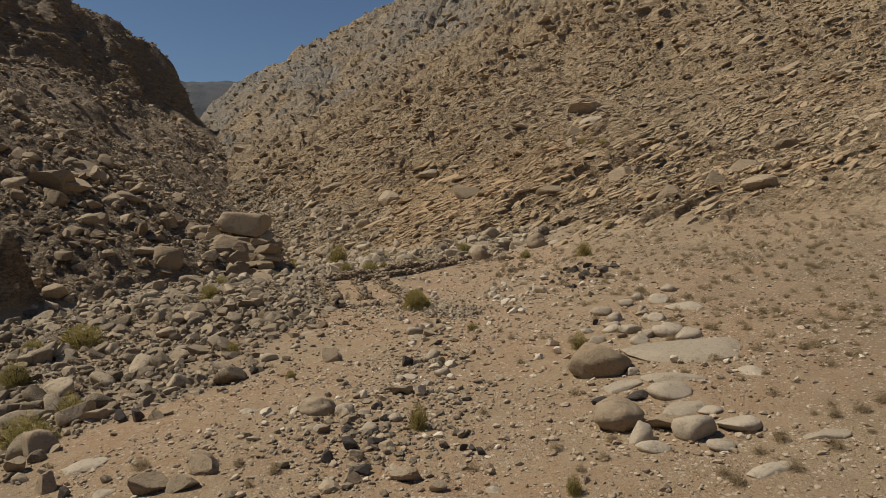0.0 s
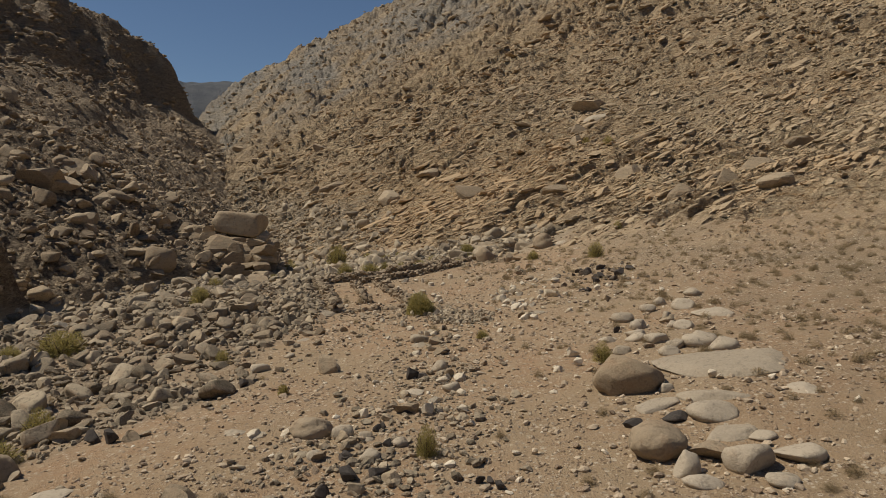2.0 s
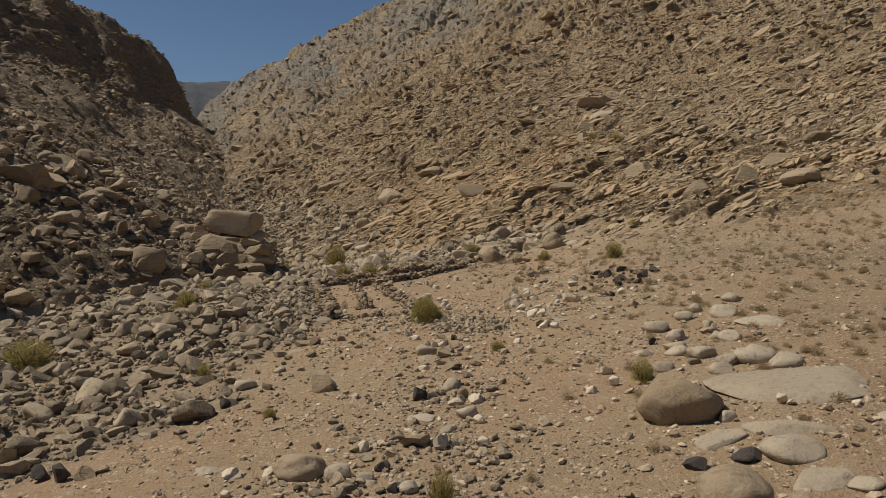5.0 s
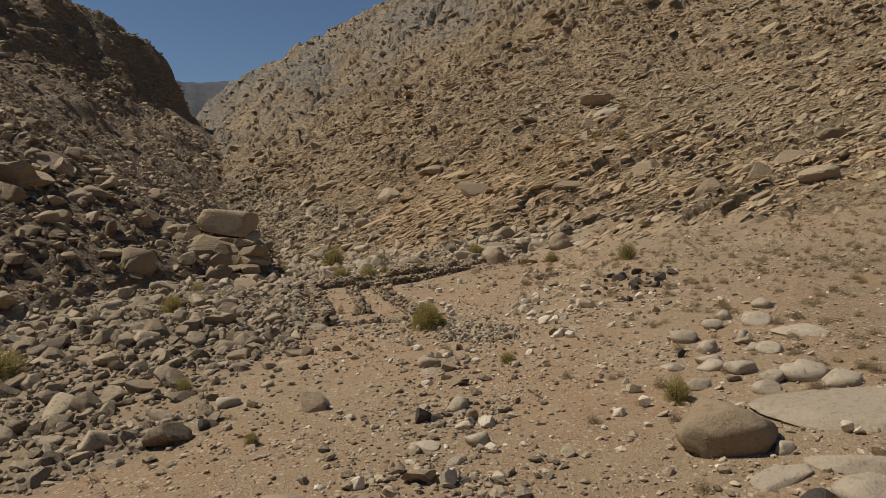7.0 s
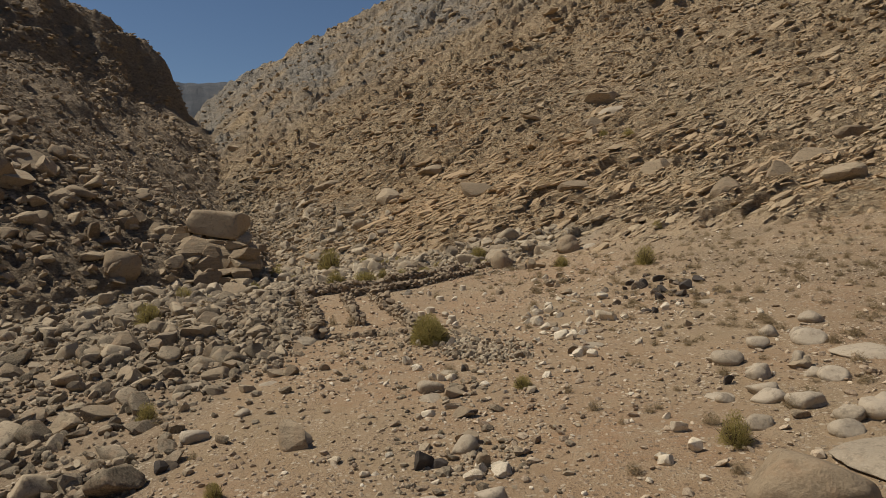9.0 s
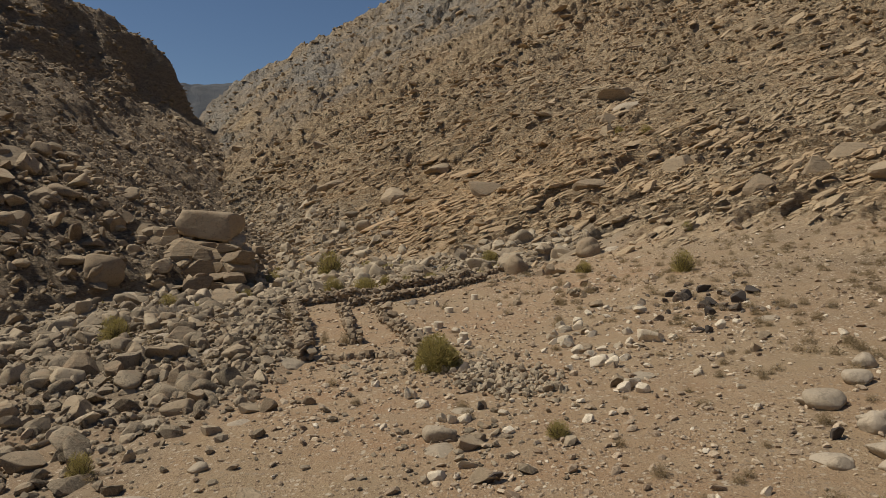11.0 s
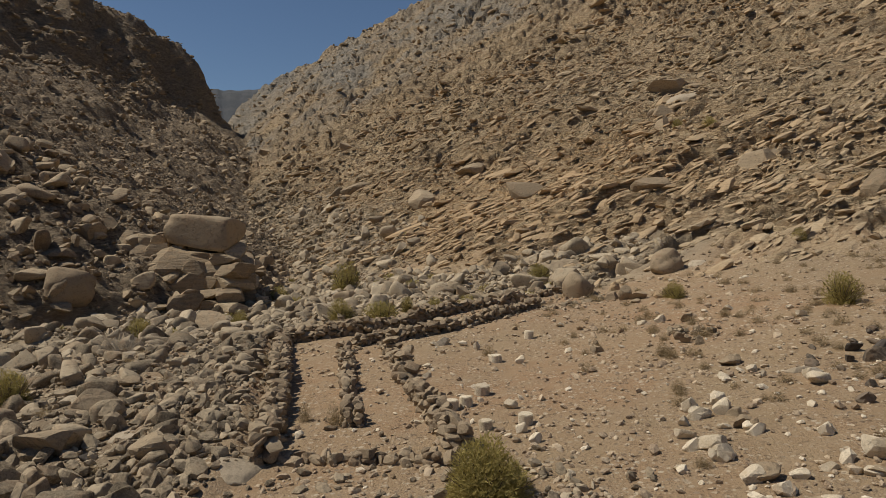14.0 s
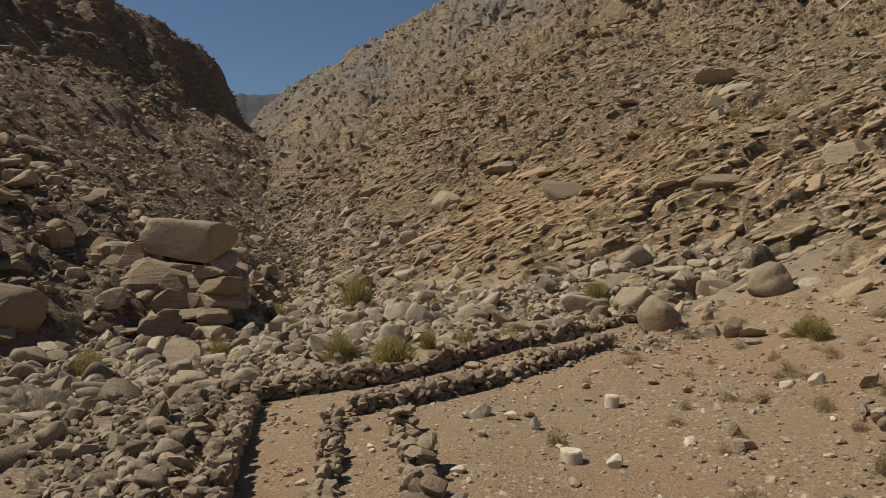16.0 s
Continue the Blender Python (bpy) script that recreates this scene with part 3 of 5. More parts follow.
field("fan_pebbles", CHIPS, sow(44000, -13, 48, 14, 96, lambda x, y, ro, be, ba: (0.25 + 0.75 * step(-0.3, 0.5, fbm(x / 5, y / 5, 3, 66))) * (1 - ro) * (x > wall_line(y) + 0.6) * np.clip(45 / np.hypot(x, y), 0.3, 1), 28), 0.075, 0.34, 2.2, 0.65, PEBBLE, "small reddish and pale pebbles on the gravel fan", "pebbles", sink=0.25)
field("dark_gravel", CHIPS, sow(9000, -11, 6, 18, 46, lambda x, y, ro, be, ba: np.maximum(np.maximum(near_to(x, y, -3.0, 25.3, 2.3), 0.8 * near_to(x, y, -1.3, 29.8, 1.8)), np.maximum(0.6 * near_to(x, y, -0.3, 35.5, 1.5), 0.5 * near_to(x, y, -1.0, 42.0, 1.6))), 30), 0.10, 0.42, 2.0, 0.7, RUBBLE, "grey gravel and stones in a loose patch", "gravel")
field("stone_heap", ANGULAR, sow(6500, -4, 6, 42, 55, lambda x, y, ro, be, ba: np.exp(-((x - 0.6 + 0.45 * (y - 48.4)) / 1.25) ** 2 - ((y - 48.4) / 2.6) ** 2), 31), 0.13, 0.34, 2.4, 0.85, BEDSTONE, "low heap of tumbled grey building stones", "stone heap", sink=0.1, tilt=0.6)
field("small_stone_heap", ANGULAR, sow(1100, 4, 10, 62, 68, lambda x, y, ro, be, ba: 0.9 * near_to(x, y, 6.9, 65.1, 0.5), 48), 0.14, 0.4, 2.0, 0.85, RUBBLE, "small heap of tumbled grey stones on the fan", "stone heap", sink=0.05, tilt=0.6)
DARK_RUBBLE = stone_material("dark_rubble", (0.055, 0.047, 0.040), (0.24, 0.192, 0.142))
field("basalt_rubble", ANGULAR, sow(2200, 7, 17, 53, 62, lambda x, y, ro, be, ba: 0.10 * near_to(x, y, 12.2, 58.0, 1.7) + 0.05 * near_to(x, y, 11.0, 54.5, 1.5), 49), 0.2, 0.75, 1.8, 0.75, DARK_RUBBLE, "dark basalt and brown stones gathered on the fan", "rubble", tilt=0.4)
field("pale_pebbles", CHIPS, sow(3200, -12, 26, 18, 82, lambda x, y, ro, be, ba: np.clip(0.10 + 0.7 * near_to(x, y, 6.8, 57, 3.2) + 0.8 * near_to(x, y, 5.4, 50, 2.4) + 0.5 * near_to(x, y, 11.5, 52, 3.0) + 0.5 * near_to(x, y, -0.5, 33, 2.5) + 0.4 * near_to(x, y, 0.5, 41, 3.0) + 0.4 * near_to(x, y, -2.0, 58, 3.0), 0, 0.8) * (x > wall_line(y) + 1), 38), 0.09, 0.38, 2.0, 0.7, CHALK, "small pale limestone pieces scattered over the gravel", "pale stones")
field("ruin_debris", CHIPS, sow(9000, -14, 6, 47, 88, lambda x, y, ro, be, ba: 0.3 * (np.abs(x - wall_line(y) + 0.9) < 1.2) + 0.5 * near_to(x, y, -3.5, 51.5, 2.4) + 0.6 * near_to(x, y, 8.0, 79.5, 1.6) + 0.5 * (np.abs(y - 71.5 - 0.72 * (x + 7)) < 2.2) * (x > -9), 32), 0.12, 0.45, 2.0, 0.7, RUBBLE, "small fallen stones about the ruined walls", "debris", tilt=0.5)


# ---- single stones ----
def shape_mesh(name, shape, mat, smooth):
    return mesh_from(name, shape[0], shape[1], mat, smooth)


DRESSED = stone_material("wall_stone", (0.165, 0.122, 0.081), (0.36, 0.285, 0.193), island=False, scale=1.6)
SLABSTONE = stone_material("slab_stone", (0.32, 0.262, 0.188), (0.43, 0.358, 0.268), island=False, scale=0.9, rustiness=0.7)
MESHES = {
    "boulder": [shape_mesh("boulder", stone_shape(rng, 4, 7, (0.5, 0.85), rough=0.17, bite=0.8), BOULDER, True) for _ in range(7)],
    "round_boulder": [shape_mesh("boulder", stone_shape(np.random.default_rng(5), 4, 4, (0.72, 0.95), rough=0.12, bite=0.6), BOULDER, True)],
    "rock": [shape_mesh("rock", stone_shape(rng, 3, 14, (0.34, 0.72), rough=0.12), ROCK, False) for _ in range(12)],
    "basalt_stone": [shape_mesh("basalt_stone", stone_shape(rng, 3, 11, (0.36, 0.78), rough=0.16), BASALT, False) for _ in range(7)],
    "flat_rock": [shape_mesh("flat_rock", stone_shape(rng, 4, 8, (0.5, 0.85), rough=0.17, bite=0.85), SLABSTONE, True) for _ in range(7)],
    "round_stone": [shape_mesh("round_stone", stone_shape(rng, 3, 7, (0.5, 0.85), rough=0.13, bite=0.8), SLABSTONE, True) for _ in range(9)],
    "pale_block": [shape_mesh("pale_block", stone_shape(rng, 3, 11, (0.36, 0.78), rough=0.16, box=0.2), PALE, False) for _ in range(9)],
}
TALK = {
    "boulder": ("smooth weathered brown boulder lying on the ground", "boulder", "boulders"),
    "round_boulder": ("smooth rounded brown boulder resting on the gravel", "boulder", "boulders"),
    "rock": ("angular grey-brown rock lying among rubble", "rock", "loose rocks"),
    "basalt_stone": ("black basalt stone lying on the gravel", "stone", "basalt stones"),
    "flat_rock": ("flat pale tan slab of bedrock in the gravel", "flat rock", "flat rocks"),
    "round_stone": ("rounded pale tan stone half sunk in gravel", "stone", "rounded stones"),
    "pale_block": ("pale limestone block fallen on the gravel", "stone block", "pale blocks"),
}
count = {k: 0 for k in MESHES}
SINK = {"round_boulder": 0.12, "boulder": 0.27, "rock": 0.26, "basalt_stone": 0.2, "flat_rock": 0.60, "round_stone": 0.3, "pale_block": 0.12}

SWELL = {"boulder": 1.2, "rock": 1.2, "round_stone": 1.25, "flat_rock": 2.1}      # the buried share added to the height seen


def lay(kind, x, y, w, d, h, yaw, label="", lift=None, tip=0.0):
    h *= SWELL.get(kind, 1.0)
    me = MESHES[kind][count[kind] % len(MESHES[kind])]
    count[kind] += 1
    ob = new(kind.replace("round_boulder", "boulder"), me)
    if lift is None:
        r = 0.3 * min(w, d)
        z = float(height(x + r * np.array([0, 1, -1, 0, 0]), y + r * np.array([0, 0, 0, 1, -1])).min())
        z += h * (0.5 - SINK[kind])
    else:
        z = lift
    lean = Matrix()
    if kind == "flat_rock":
        e = 0.4 * max(w, d)
        a, b, c, f = height(x + e * np.array([1, -1, 0, 0]), y + e * np.array([0, 0, 1, -1]))
        lean = Vector((0, 0, 1)).rotation_difference(Vector((b - a, f - c, 2 * e))).to_matrix().to_4x4()
        z = float(min((a + b) / 2, (c + f) / 2)) + h * (0.5 - SINK[kind])
    ob.matrix_world = Matrix.Translation((x, y, z)) @ lean @ pose(0, 0, 0, 0, tip, yaw) @ Matrix.Diagonal((w / 2, d / 2, h / 2, 1))
    text, category, group = TALK[kind]
    return tagged(ob, label or text, category, group)


def boulder(*a, **k):
    return lay("boulder", *a, **k)


def round_boulder(*a, **k):
    return lay("round_boulder", *a, **k)


def rock(*a, **k):
    return lay("rock", *a, **k)


def basalt_stone(*a, **k):
    return lay("basalt_stone", *a, **k)


def flat_rock(*a, **k):
    return lay("flat_rock", *a, **k)


def round_stone(*a, **k):
    return lay("round_stone", *a, **k)


def pale_block(*a, **k):
    return lay("pale_block", *a, **k)


def drum_mesh():
    """A short worn stone cylinder."""
    bm = bmesh.new()
    bmesh.ops.create_cone(bm, cap_ends=True, segments=20, radius1=0.5, radius2=0.49, depth=1.0)
    bmesh.ops.bevel(bm, geom=[e for e in bm.edges if abs(e.verts[0].co.z - e.verts[1].co.z) < 0.01], offset=0.06, segments=2, affect="EDGES")
    for v in bm.verts:
        v.co += 0.02 * noise.noise_vector(v.co * 3.1)
    me = bpy.data.meshes.new("stone_drum")
    bm.to_mesh(me)
    bm.free()
    me.materials.append(PALE)
    return me


DRUM = drum_mesh()


def stone_drum(x, y, w, d, h, yaw):
    ob = new("stone_drum", DRUM)
    z = float(height(np.array([x]), np.array([y]))[0])
    ob.matrix_world = pose(x, y, z + 0.42 * h, random.uniform(-5, 5), random.uniform(-5, 5), yaw) @ Matrix.Diagonal((w, w, h, 1))
    return tagged(ob, "pale cylindrical limestone drum standing on the gravel", "stone drum", "stone drums")


# ---- plants ----
def leaf_material(name, a, b, glow=0.45):
    """Fine twigs and leaves that let some light through."""
    m, tree, bsdf = material(name, 0.8)
    n = Nodes(tree)
    pick = n.mix(n.add("ShaderNodeNewGeometry").outputs["Random Per Island"], a, b)
    n.put(bsdf.inputs["Base Color"], pick)
    thin = n.add("ShaderNodeBsdfTranslucent", {"Color": pick}).outputs[0]
    both = n.add("ShaderNodeMixShader", {0: glow, 1: bsdf.outputs[0], 2: thin}).outputs[0]
    tree.links.new(both, tree.nodes["Material Output"].inputs["Surface"])
    return m


GREEN = leaf_material("broom_green", (0.27, 0.228, 0.072), (0.47, 0.388, 0.148))
TWIG = leaf_material("dry_twig", (0.25, 0.192, 0.110), (0.41, 0.318, 0.190), glow=0.45)
STEM = leaf_material("brown_stem", (0.10, 0.075, 0.05), (0.17, 0.125, 0.08))


def blades(n, seed, spread, lean, length, width, droop=0.0):
    """Thin curved blades growing from a clump; a unit plant one wide and one high."""
    g = np.random.default_rng(seed)
    a = g.uniform(0, 2 * np.pi, n)
    r0 = spread * np.sqrt(g.random(n))
    base = np.stack([r0 * np.cos(a), r0 * np.sin(a), np.zeros(n)], -1)
    out = np.clip(np.abs(g.normal(lean, 0.3, n)), 0.02, 1.35)
    a2 = a + g.normal(0, 0.5, n)
    way = np.stack([np.sin(out) * np.cos(a2), np.sin(out) * np.sin(a2), np.cos(out)], -1)
    size = g.uniform(*length, n)[:, None]
    mid, tip = base + way * size * 0.55, base + way * size
    tip = tip + g.normal(0, 0.04, (n, 3))
    tip[:, 2] -= droop * size[:, 0] * np.sin(out)
    side = np.cross(way, g.normal(size=(n, 3)))
    side *= width * g.uniform(0.6, 1.3, n)[:, None] / np.linalg.norm(side, axis=1, keepdims=True)
    v = np.stack([base - side * 0.6, base + side * 0.6, mid - side, mid + side, tip], 1).reshape(-1, 3)
    v[:, 2] = np.maximum(v[:, 2], -0.02)
    k = 5 * np.arange(n)[:, None]
    f = np.concatenate([k + np.array([[0, 1, 3]]), k + np.array([[0, 3, 2]]), k + np.array([[2, 3, 4]])])
    return v, f


def twigs(n, seed, size, width, low=0.0, lumpy=0.35):
    """Short fine twigs filling a rounded, uneven clump, one wide and one high."""
    g = np.random.default_rng(seed)
    a, t = g.uniform(0, 2 * np.pi, n), np.arccos(g.uniform(low, 1, n))
    ray = np.stack([np.sin(t) * np.cos(a), np.sin(t) * np.sin(a), np.cos(t)], -1)
    knobs = g.normal(size=(9, 3))
    knobs[:, 2] = np.abs(knobs[:, 2])
    knobs /= np.linalg.norm(knobs, axis=1, keepdims=True)
    swell = 1 - lumpy + lumpy * np.max(np.clip(ray @ knobs.T, 0, 1) ** 6, axis=1)
    base = ray * (g.uniform(0.25, 0.92, n) * swell)[:, None] * np.array([0.5, 0.5, 0.92])
    way = ray * 0.6 + np.array([0, 0, 0.35]) + g.normal(0, 0.5, (n, 3))
    way /= np.linalg.norm(way, axis=1, keepdims=True)
    tip = base + way * g.uniform(*size, n)[:, None]
    side = np.cross(way, g.normal(size=(n, 3)))
    side *= width * g.uniform(0.6, 1.4, n)[:, None] / np.linalg.norm(side, axis=1, keepdims=True)
    v = np.stack([base - side, base + side, tip], 1).reshape(-1, 3)
    v[:, 2] = np.maximum(v[:, 2], -0.02)
    return v, 3 * np.arange(n)[:, None] + np.array([[0, 1, 2]])


def bush_kind(seed, n, width):
    stems = blades(60, seed + 1, 0.14, 0.5, (0.35, 0.7), 0.012)
    return mesh_from("foliage", *twigs(n, seed, (0.04, 0.10), width, lumpy=0.24), GREEN), mesh_from("stem", *stems, STEM)


BUSHES = [bush_kind(200 + 10 * k, 4200, 0.0075) for k in range(4)]
BIG_BUSH = bush_kind(300, 13000, 0.006)
TUFTS = [mesh_from("dry_shrub", *twigs(900, 400 + k, (0.05, 0.11), 0.013, lumpy=0.2), TWIG) for k in range(6)]
planted = [0]


def bush(x, y, w, d, h, yaw, kind=None, label="yellow-green broom bush with many thin upright stems"):
    foliage, stems = kind or BUSHES[planted[0] % 4]
    planted[0] += 1
    thing = tagged(new("bush"), label, "bush", "bushes")
    z = float(height(np.array([x]), np.array([y]))[0])
    thing.matrix_world = pose(x, y, z - 0.03 * h, 0, 0, yaw * 7) @ Matrix.Diagonal((w * 1.26, d * 1.2, h * 1.25, 1))
    for name, me in (("foliage", foliage), ("stem", stems)):
        new(name, me).parent = thing
    return thing


DEAD = leaf_material("dead_twig", (0.27, 0.235, 0.19), (0.42, 0.37, 0.305), glow=0.2)
DEAD_TWIGS = mesh_from("dead_bush", *blades(300, 777, 0.45, 0.95, (0.2, 0.75), 0.004), DEAD)


def dead_bush(x, y, w, d, h, yaw):
    ob = new("dead_bush", DEAD_TWIGS)
    z = float(height(np.array([x]), np.array([y]))[0])
    ob.matrix_world = pose(x, y, z - 0.02, 0, 0, yaw) @ Matrix.Diagonal((w * 0.7, d * 0.7, h, 1))
    return tagged(ob, "leafless grey dead bush among the stones", "dead bush", "dead bushes")


def dry_shrub(x, y, w, d, h, yaw):
    ob = new("dry_shrub", TUFTS[planted[0] % 6])
    planted[0] += 1
    z = float(height(np.array([x]), np.array([y]))[0])
    ob.matrix_world = pose(x, y, z - 0.02, 0, 0, yaw * 7) @ Matrix.Diagonal((w, d, h, 1))
    return tagged(ob, "small dry grey-brown shrub growing in gravel", "shrub", "dry shrubs")


# boulders, rocks, slabs and blocks, then bushes: x, y, width, depth, height, turn
round_boulder(6.30, 24.77, 1.86, 1.49, 1.23, 16)
boulder(6.96, 30.62, 2.86, 2.29, 1.62, 20)
flat_rock(11.20, 31.62, 5.64, 3.78, 0.38, -1)
flat_rock(9.45, 28.49, 2.66, 1.30, 0.35, -15)
round_stone(8.90, 27.15, 1.84, 1.47, 0.59, 15)
basalt_stone(7.70, 27.31, 1.04, 0.83, 0.34, 21)
basalt_stone(6.12, 27.08, 0.68, 0.55, 0.40, -11)
flat_rock(7.42, 28.50, 1.69, 0.85, 0.22, 13)
rock(7.61, 24.22, 1.21, 0.96, 0.61, -11)
round_stone(6.69, 23.39, 0.83, 0.66, 0.81, 16)
round_stone(6.85, 22.56, 1.14, 0.91, 0.37, -22)
round_stone(8.46, 23.32, 1.42, 1.14, 0.91, 10)
round_stone(9.63, 25.04, 0.89, 0.71, 0.28, -2)
round_stone(10.13, 23.59, 1.51, 1.21, 0.48, 24)
round_stone(8.94, 22.26, 0.93, 0.74, 0.30, -9)
flat_rock(8.80, 25.61, 1.79, 1.26, 0.23, 9)
flat_rock(12.53, 28.06, 1.16, 1.28, 0.15, -2)
flat_rock(12.18, 22.06, 1.46, 0.69, 0.19, -4)
flat_rock(9.75, 20.55, 1.71, 0.70, 0.22, 22)
round_stone(8.11, 29.75, 0.59, 0.47, 0.33, 3)
pale_block(9.97, 30.15, 0.34, 0.27, 0.37, 8)
pale_block(10.22, 29.95, 0.34, 0.27, 0.24, 9)
flat_rock(14.2, 40.79, 2.03, 2.23, 0.32, 17)
round_stone(9.79, 39.74, 0.82, 0.65, 0.6, -5)
basalt_stone(8.67, 39.55, 0.33, 0.26, 0.43, 0)
rock(11.49, 40.23, 0.77, 0.58, 0.52, 9)
round_stone(11.83, 38.72, 1.06, 0.85, 0.51, -22)
round_stone(11.29, 34.97, 1.6, 1.28, 0.77, 3)
round_stone(9.91, 36.64, 1.06, 0.85, 0.51, -11)
round_stone(10.31, 34.99, 1.02, 0.81, 0.49, 19)
round_stone(9.09, 37.47, 1.08, 0.86, 0.52, -22)
round_stone(9.42, 41.99, 1.03, 0.82, 0.49, 9)
pale_block(5.75, 35.78, 0.51, 0.36, 0.4, 19)
pale_block(4.72, 33.84, 0.41, 0.29, 0.33, -24)
boulder(-4.98, 28.55, 1.62, 1.3, 0.78, 10)
flat_rock(-7.91, 29.33, 0.91, 1.0, 0.15, -25)
flat_rock(-6.94, 28.76, 0.53, 0.59, 0.1, 0)
rock(-5.88, 38.28, 1.09, 0.82, 0.98, -3)
basalt_stone(-3.42, 25.95, 0.42, 0.34, 0.34, -15)
basalt_stone(-3.18, 24.71, 0.65, 0.52, 0.51, -9)
basalt_stone(-2.25, 24.91, 0.73, 0.58, 0.43, 15)
basalt_stone(-2.44, 28.43, 0.27, 0.22, 0.36, -9)
basalt_stone(-3.86, 23.84, 0.43, 0.34, 0.51, -18)
basalt_stone(-2.56, 22.74, 0.6, 0.48, 0.41, 10)
basalt_stone(0.8, 23.96, 0.28, 0.22, 0.33, -3)
basalt_stone(1.1, 23.89, 0.26, 0.21, 0.27, 15)
basalt_stone(1.36, 23.53, 0.34, 0.27, 0.28, -13)
basalt_stone(-1.61, 35.34, 0.56, 0.45, 0.67, -9)
basalt_stone(-1.22, 35.4, 0.51, 0.41, 0.33, 15)
basalt_stone(-1.55, 30.04, 0.57, 0.46, 0.33, 0)
pale_block(-0.79, 29.84, 0.36, 0.26, 0.46, 0)
basalt_stone(-0.41, 29.78, 0.28, 0.23, 0.22, -13)
rock(0.49, 29.6, 0.48, 0.36, 0.32, -24)
basalt_stone(-0.14, 39.5, 0.5, 0.4, 0.34, 22)
rock(-3.72, 27.57, 0.62, 0.46, 0.44, -21)
rock(-3.42, 27.12, 0.56, 0.42, 0.27, 17)
flat_rock(-2.87, 27.6, 0.45, 0.5, 0.1, -7)
rock(-4.35, 26.13, 0.55, 0.41, 0.34, 23)
boulder(-2.86, 23.99, 0.54, 0.44, 0.4, -5)
rock(-2.77, 22.08, 0.6, 0.45, 0.44, 22)
rock(-3.44, 21.87, 0.75, 0.56, 0.36, 3)
rock(-1.11, 22.13, 1.02, 0.77, 0.49, -13)
rock(-0.08, 21.16, 0.54, 0.4, 0.35, 12)
flat_rock(1.62, 21.04, 0.54, 0.48, 0.1, 9)
flat_rock(-2.66, 25.99, 0.75, 0.83, 0.12, 9)
rock(-1.93, 24.65, 0.72, 0.54, 0.34, -2)
pale_block(-0.55, 25.11, 0.28, 0.19, 0.23, -14)
pale_block(-0.09, 25.25, 0.37, 0.26, 0.24, 7)
pale_block(0.44, 34.9, 0.5, 0.35, 0.29, -20)
pale_block(-0.05, 34.71, 0.37, 0.26, 0.31, 10)
pale_block(2.03, 25.74, 0.28, 0.2, 0.16, 7)
rock(-0.35, 37.14, 0.75, 0.56, 0.45, -6)
rock(-3.48, 30.0, 0.49, 0.37, 0.4, 15)
rock(-7.98, 23.86, 1.25, 0.94, 0.6, -15)
rock(-9.35, 22.61, 1.32, 0.99, 0.64, -5)
rock(-8.36, 22.66, 1.11, 0.83, 0.53, 15)
boulder(-16.13, 28.15, 1.72, 1.37, 1.21, -6)
rock(-21.34, 39.34, 1.62, 1.22, 0.94, 11)
rock(-15.95, 32.59, 1.18, 0.88, 0.71, 6)
basalt_stone(-14.12, 31.15, 0.65, 0.52, 0.73, 22)
basalt_stone(-13.15, 30.64, 0.55, 0.44, 0.72, 25)
rock(-12.35, 30.55, 0.75, 0.57, 0.47, 11)
rock(-23.49, 52.23, 1.46, 1.1, 0.82, 15)
rock(-19.28, 49.84, 1.7, 1.28, 0.82, -17)
rock(-18.05, 44.73, 1.16, 0.87, 0.88, 11)
basalt_stone(-9.74, 37.5, 0.73, 0.59, 0.47, 17)
rock(-13.44, 23.82, 0.91, 0.68, 0.82, -5)
rock(-15.75, 26.01, 0.88, 0.66, 0.66, 3)
basalt_stone(-12.37, 23.06, 0.51, 0.41, 0.47, -1)
flat_rock(-12.89, 25.62, 1.64, 1.4, 0.26, 23)
flat_rock(-10.96, 22.74, 0.74, 0.81, 0.12, -9)
rock(-19.74, 40.61, 0.91, 0.68, 0.84, -5)
rock(-16.17, 49.77, 1.46, 1.1, 0.74, -25)
rock(-15.22, 44.57, 1.32, 0.99, 0.66, -4)
rock(-16.09, 43.79, 1.49, 1.12, 0.82, 7)
rock(-20.0, 45.73, 1.0, 0.75, 0.73, 22)
pale_block(-30.75, 59.93, 1.32, 0.93, 0.77, 21)
rock(-14.77, 55.53, 1.98, 1.48, 0.95, -9)
rock(-15.33, 59.1, 1.78, 1.34, 0.86, 24)
flat_rock(-16.85, 60.72, 1.59, 1.75, 0.25, -16)
rock(-18.33, 54.37, 1.78, 1.33, 1.25, 16)
rock(-11.16, 54.38, 1.38, 1.03, 0.8, -17)
flat_rock(-12.81, 56.25, 0.87, 0.95, 0.14, -5)
rock(-16.41, 53.44, 1.09, 0.82, 0.88, -21)
rock(-12.96, 51.95, 0.99, 0.74, 1.02, 18)
flat_rock(-11.71, 51.02, 2.07, 1.52, 0.33, 16)
rock(-11.33, 49.59, 0.89, 0.67, 0.6, -18)
rock(-12.32, 50.15, 0.93, 0.69, 0.44, 1)
boulder(-11.58, 48.56, 1.43, 1.15, 0.69, -12)
rock(-10.21, 51.53, 0.73, 0.55, 0.41, 0)
flat_rock(-8.59, 46.21, 1.0, 0.56, 0.16, 3)
rock(-8.57, 47.38, 0.79, 0.59, 0.4, -20)
rock(-7.87, 47.34, 0.69, 0.52, 0.53, 18)
rock(-6.39, 47.58, 0.52, 0.39, 0.38, -11)
flat_rock(-12.37, 47.35, 1.3, 1.33, 0.21, -3)
basalt_stone(-14.02, 47.92, 0.47, 0.37, 0.45, -22)
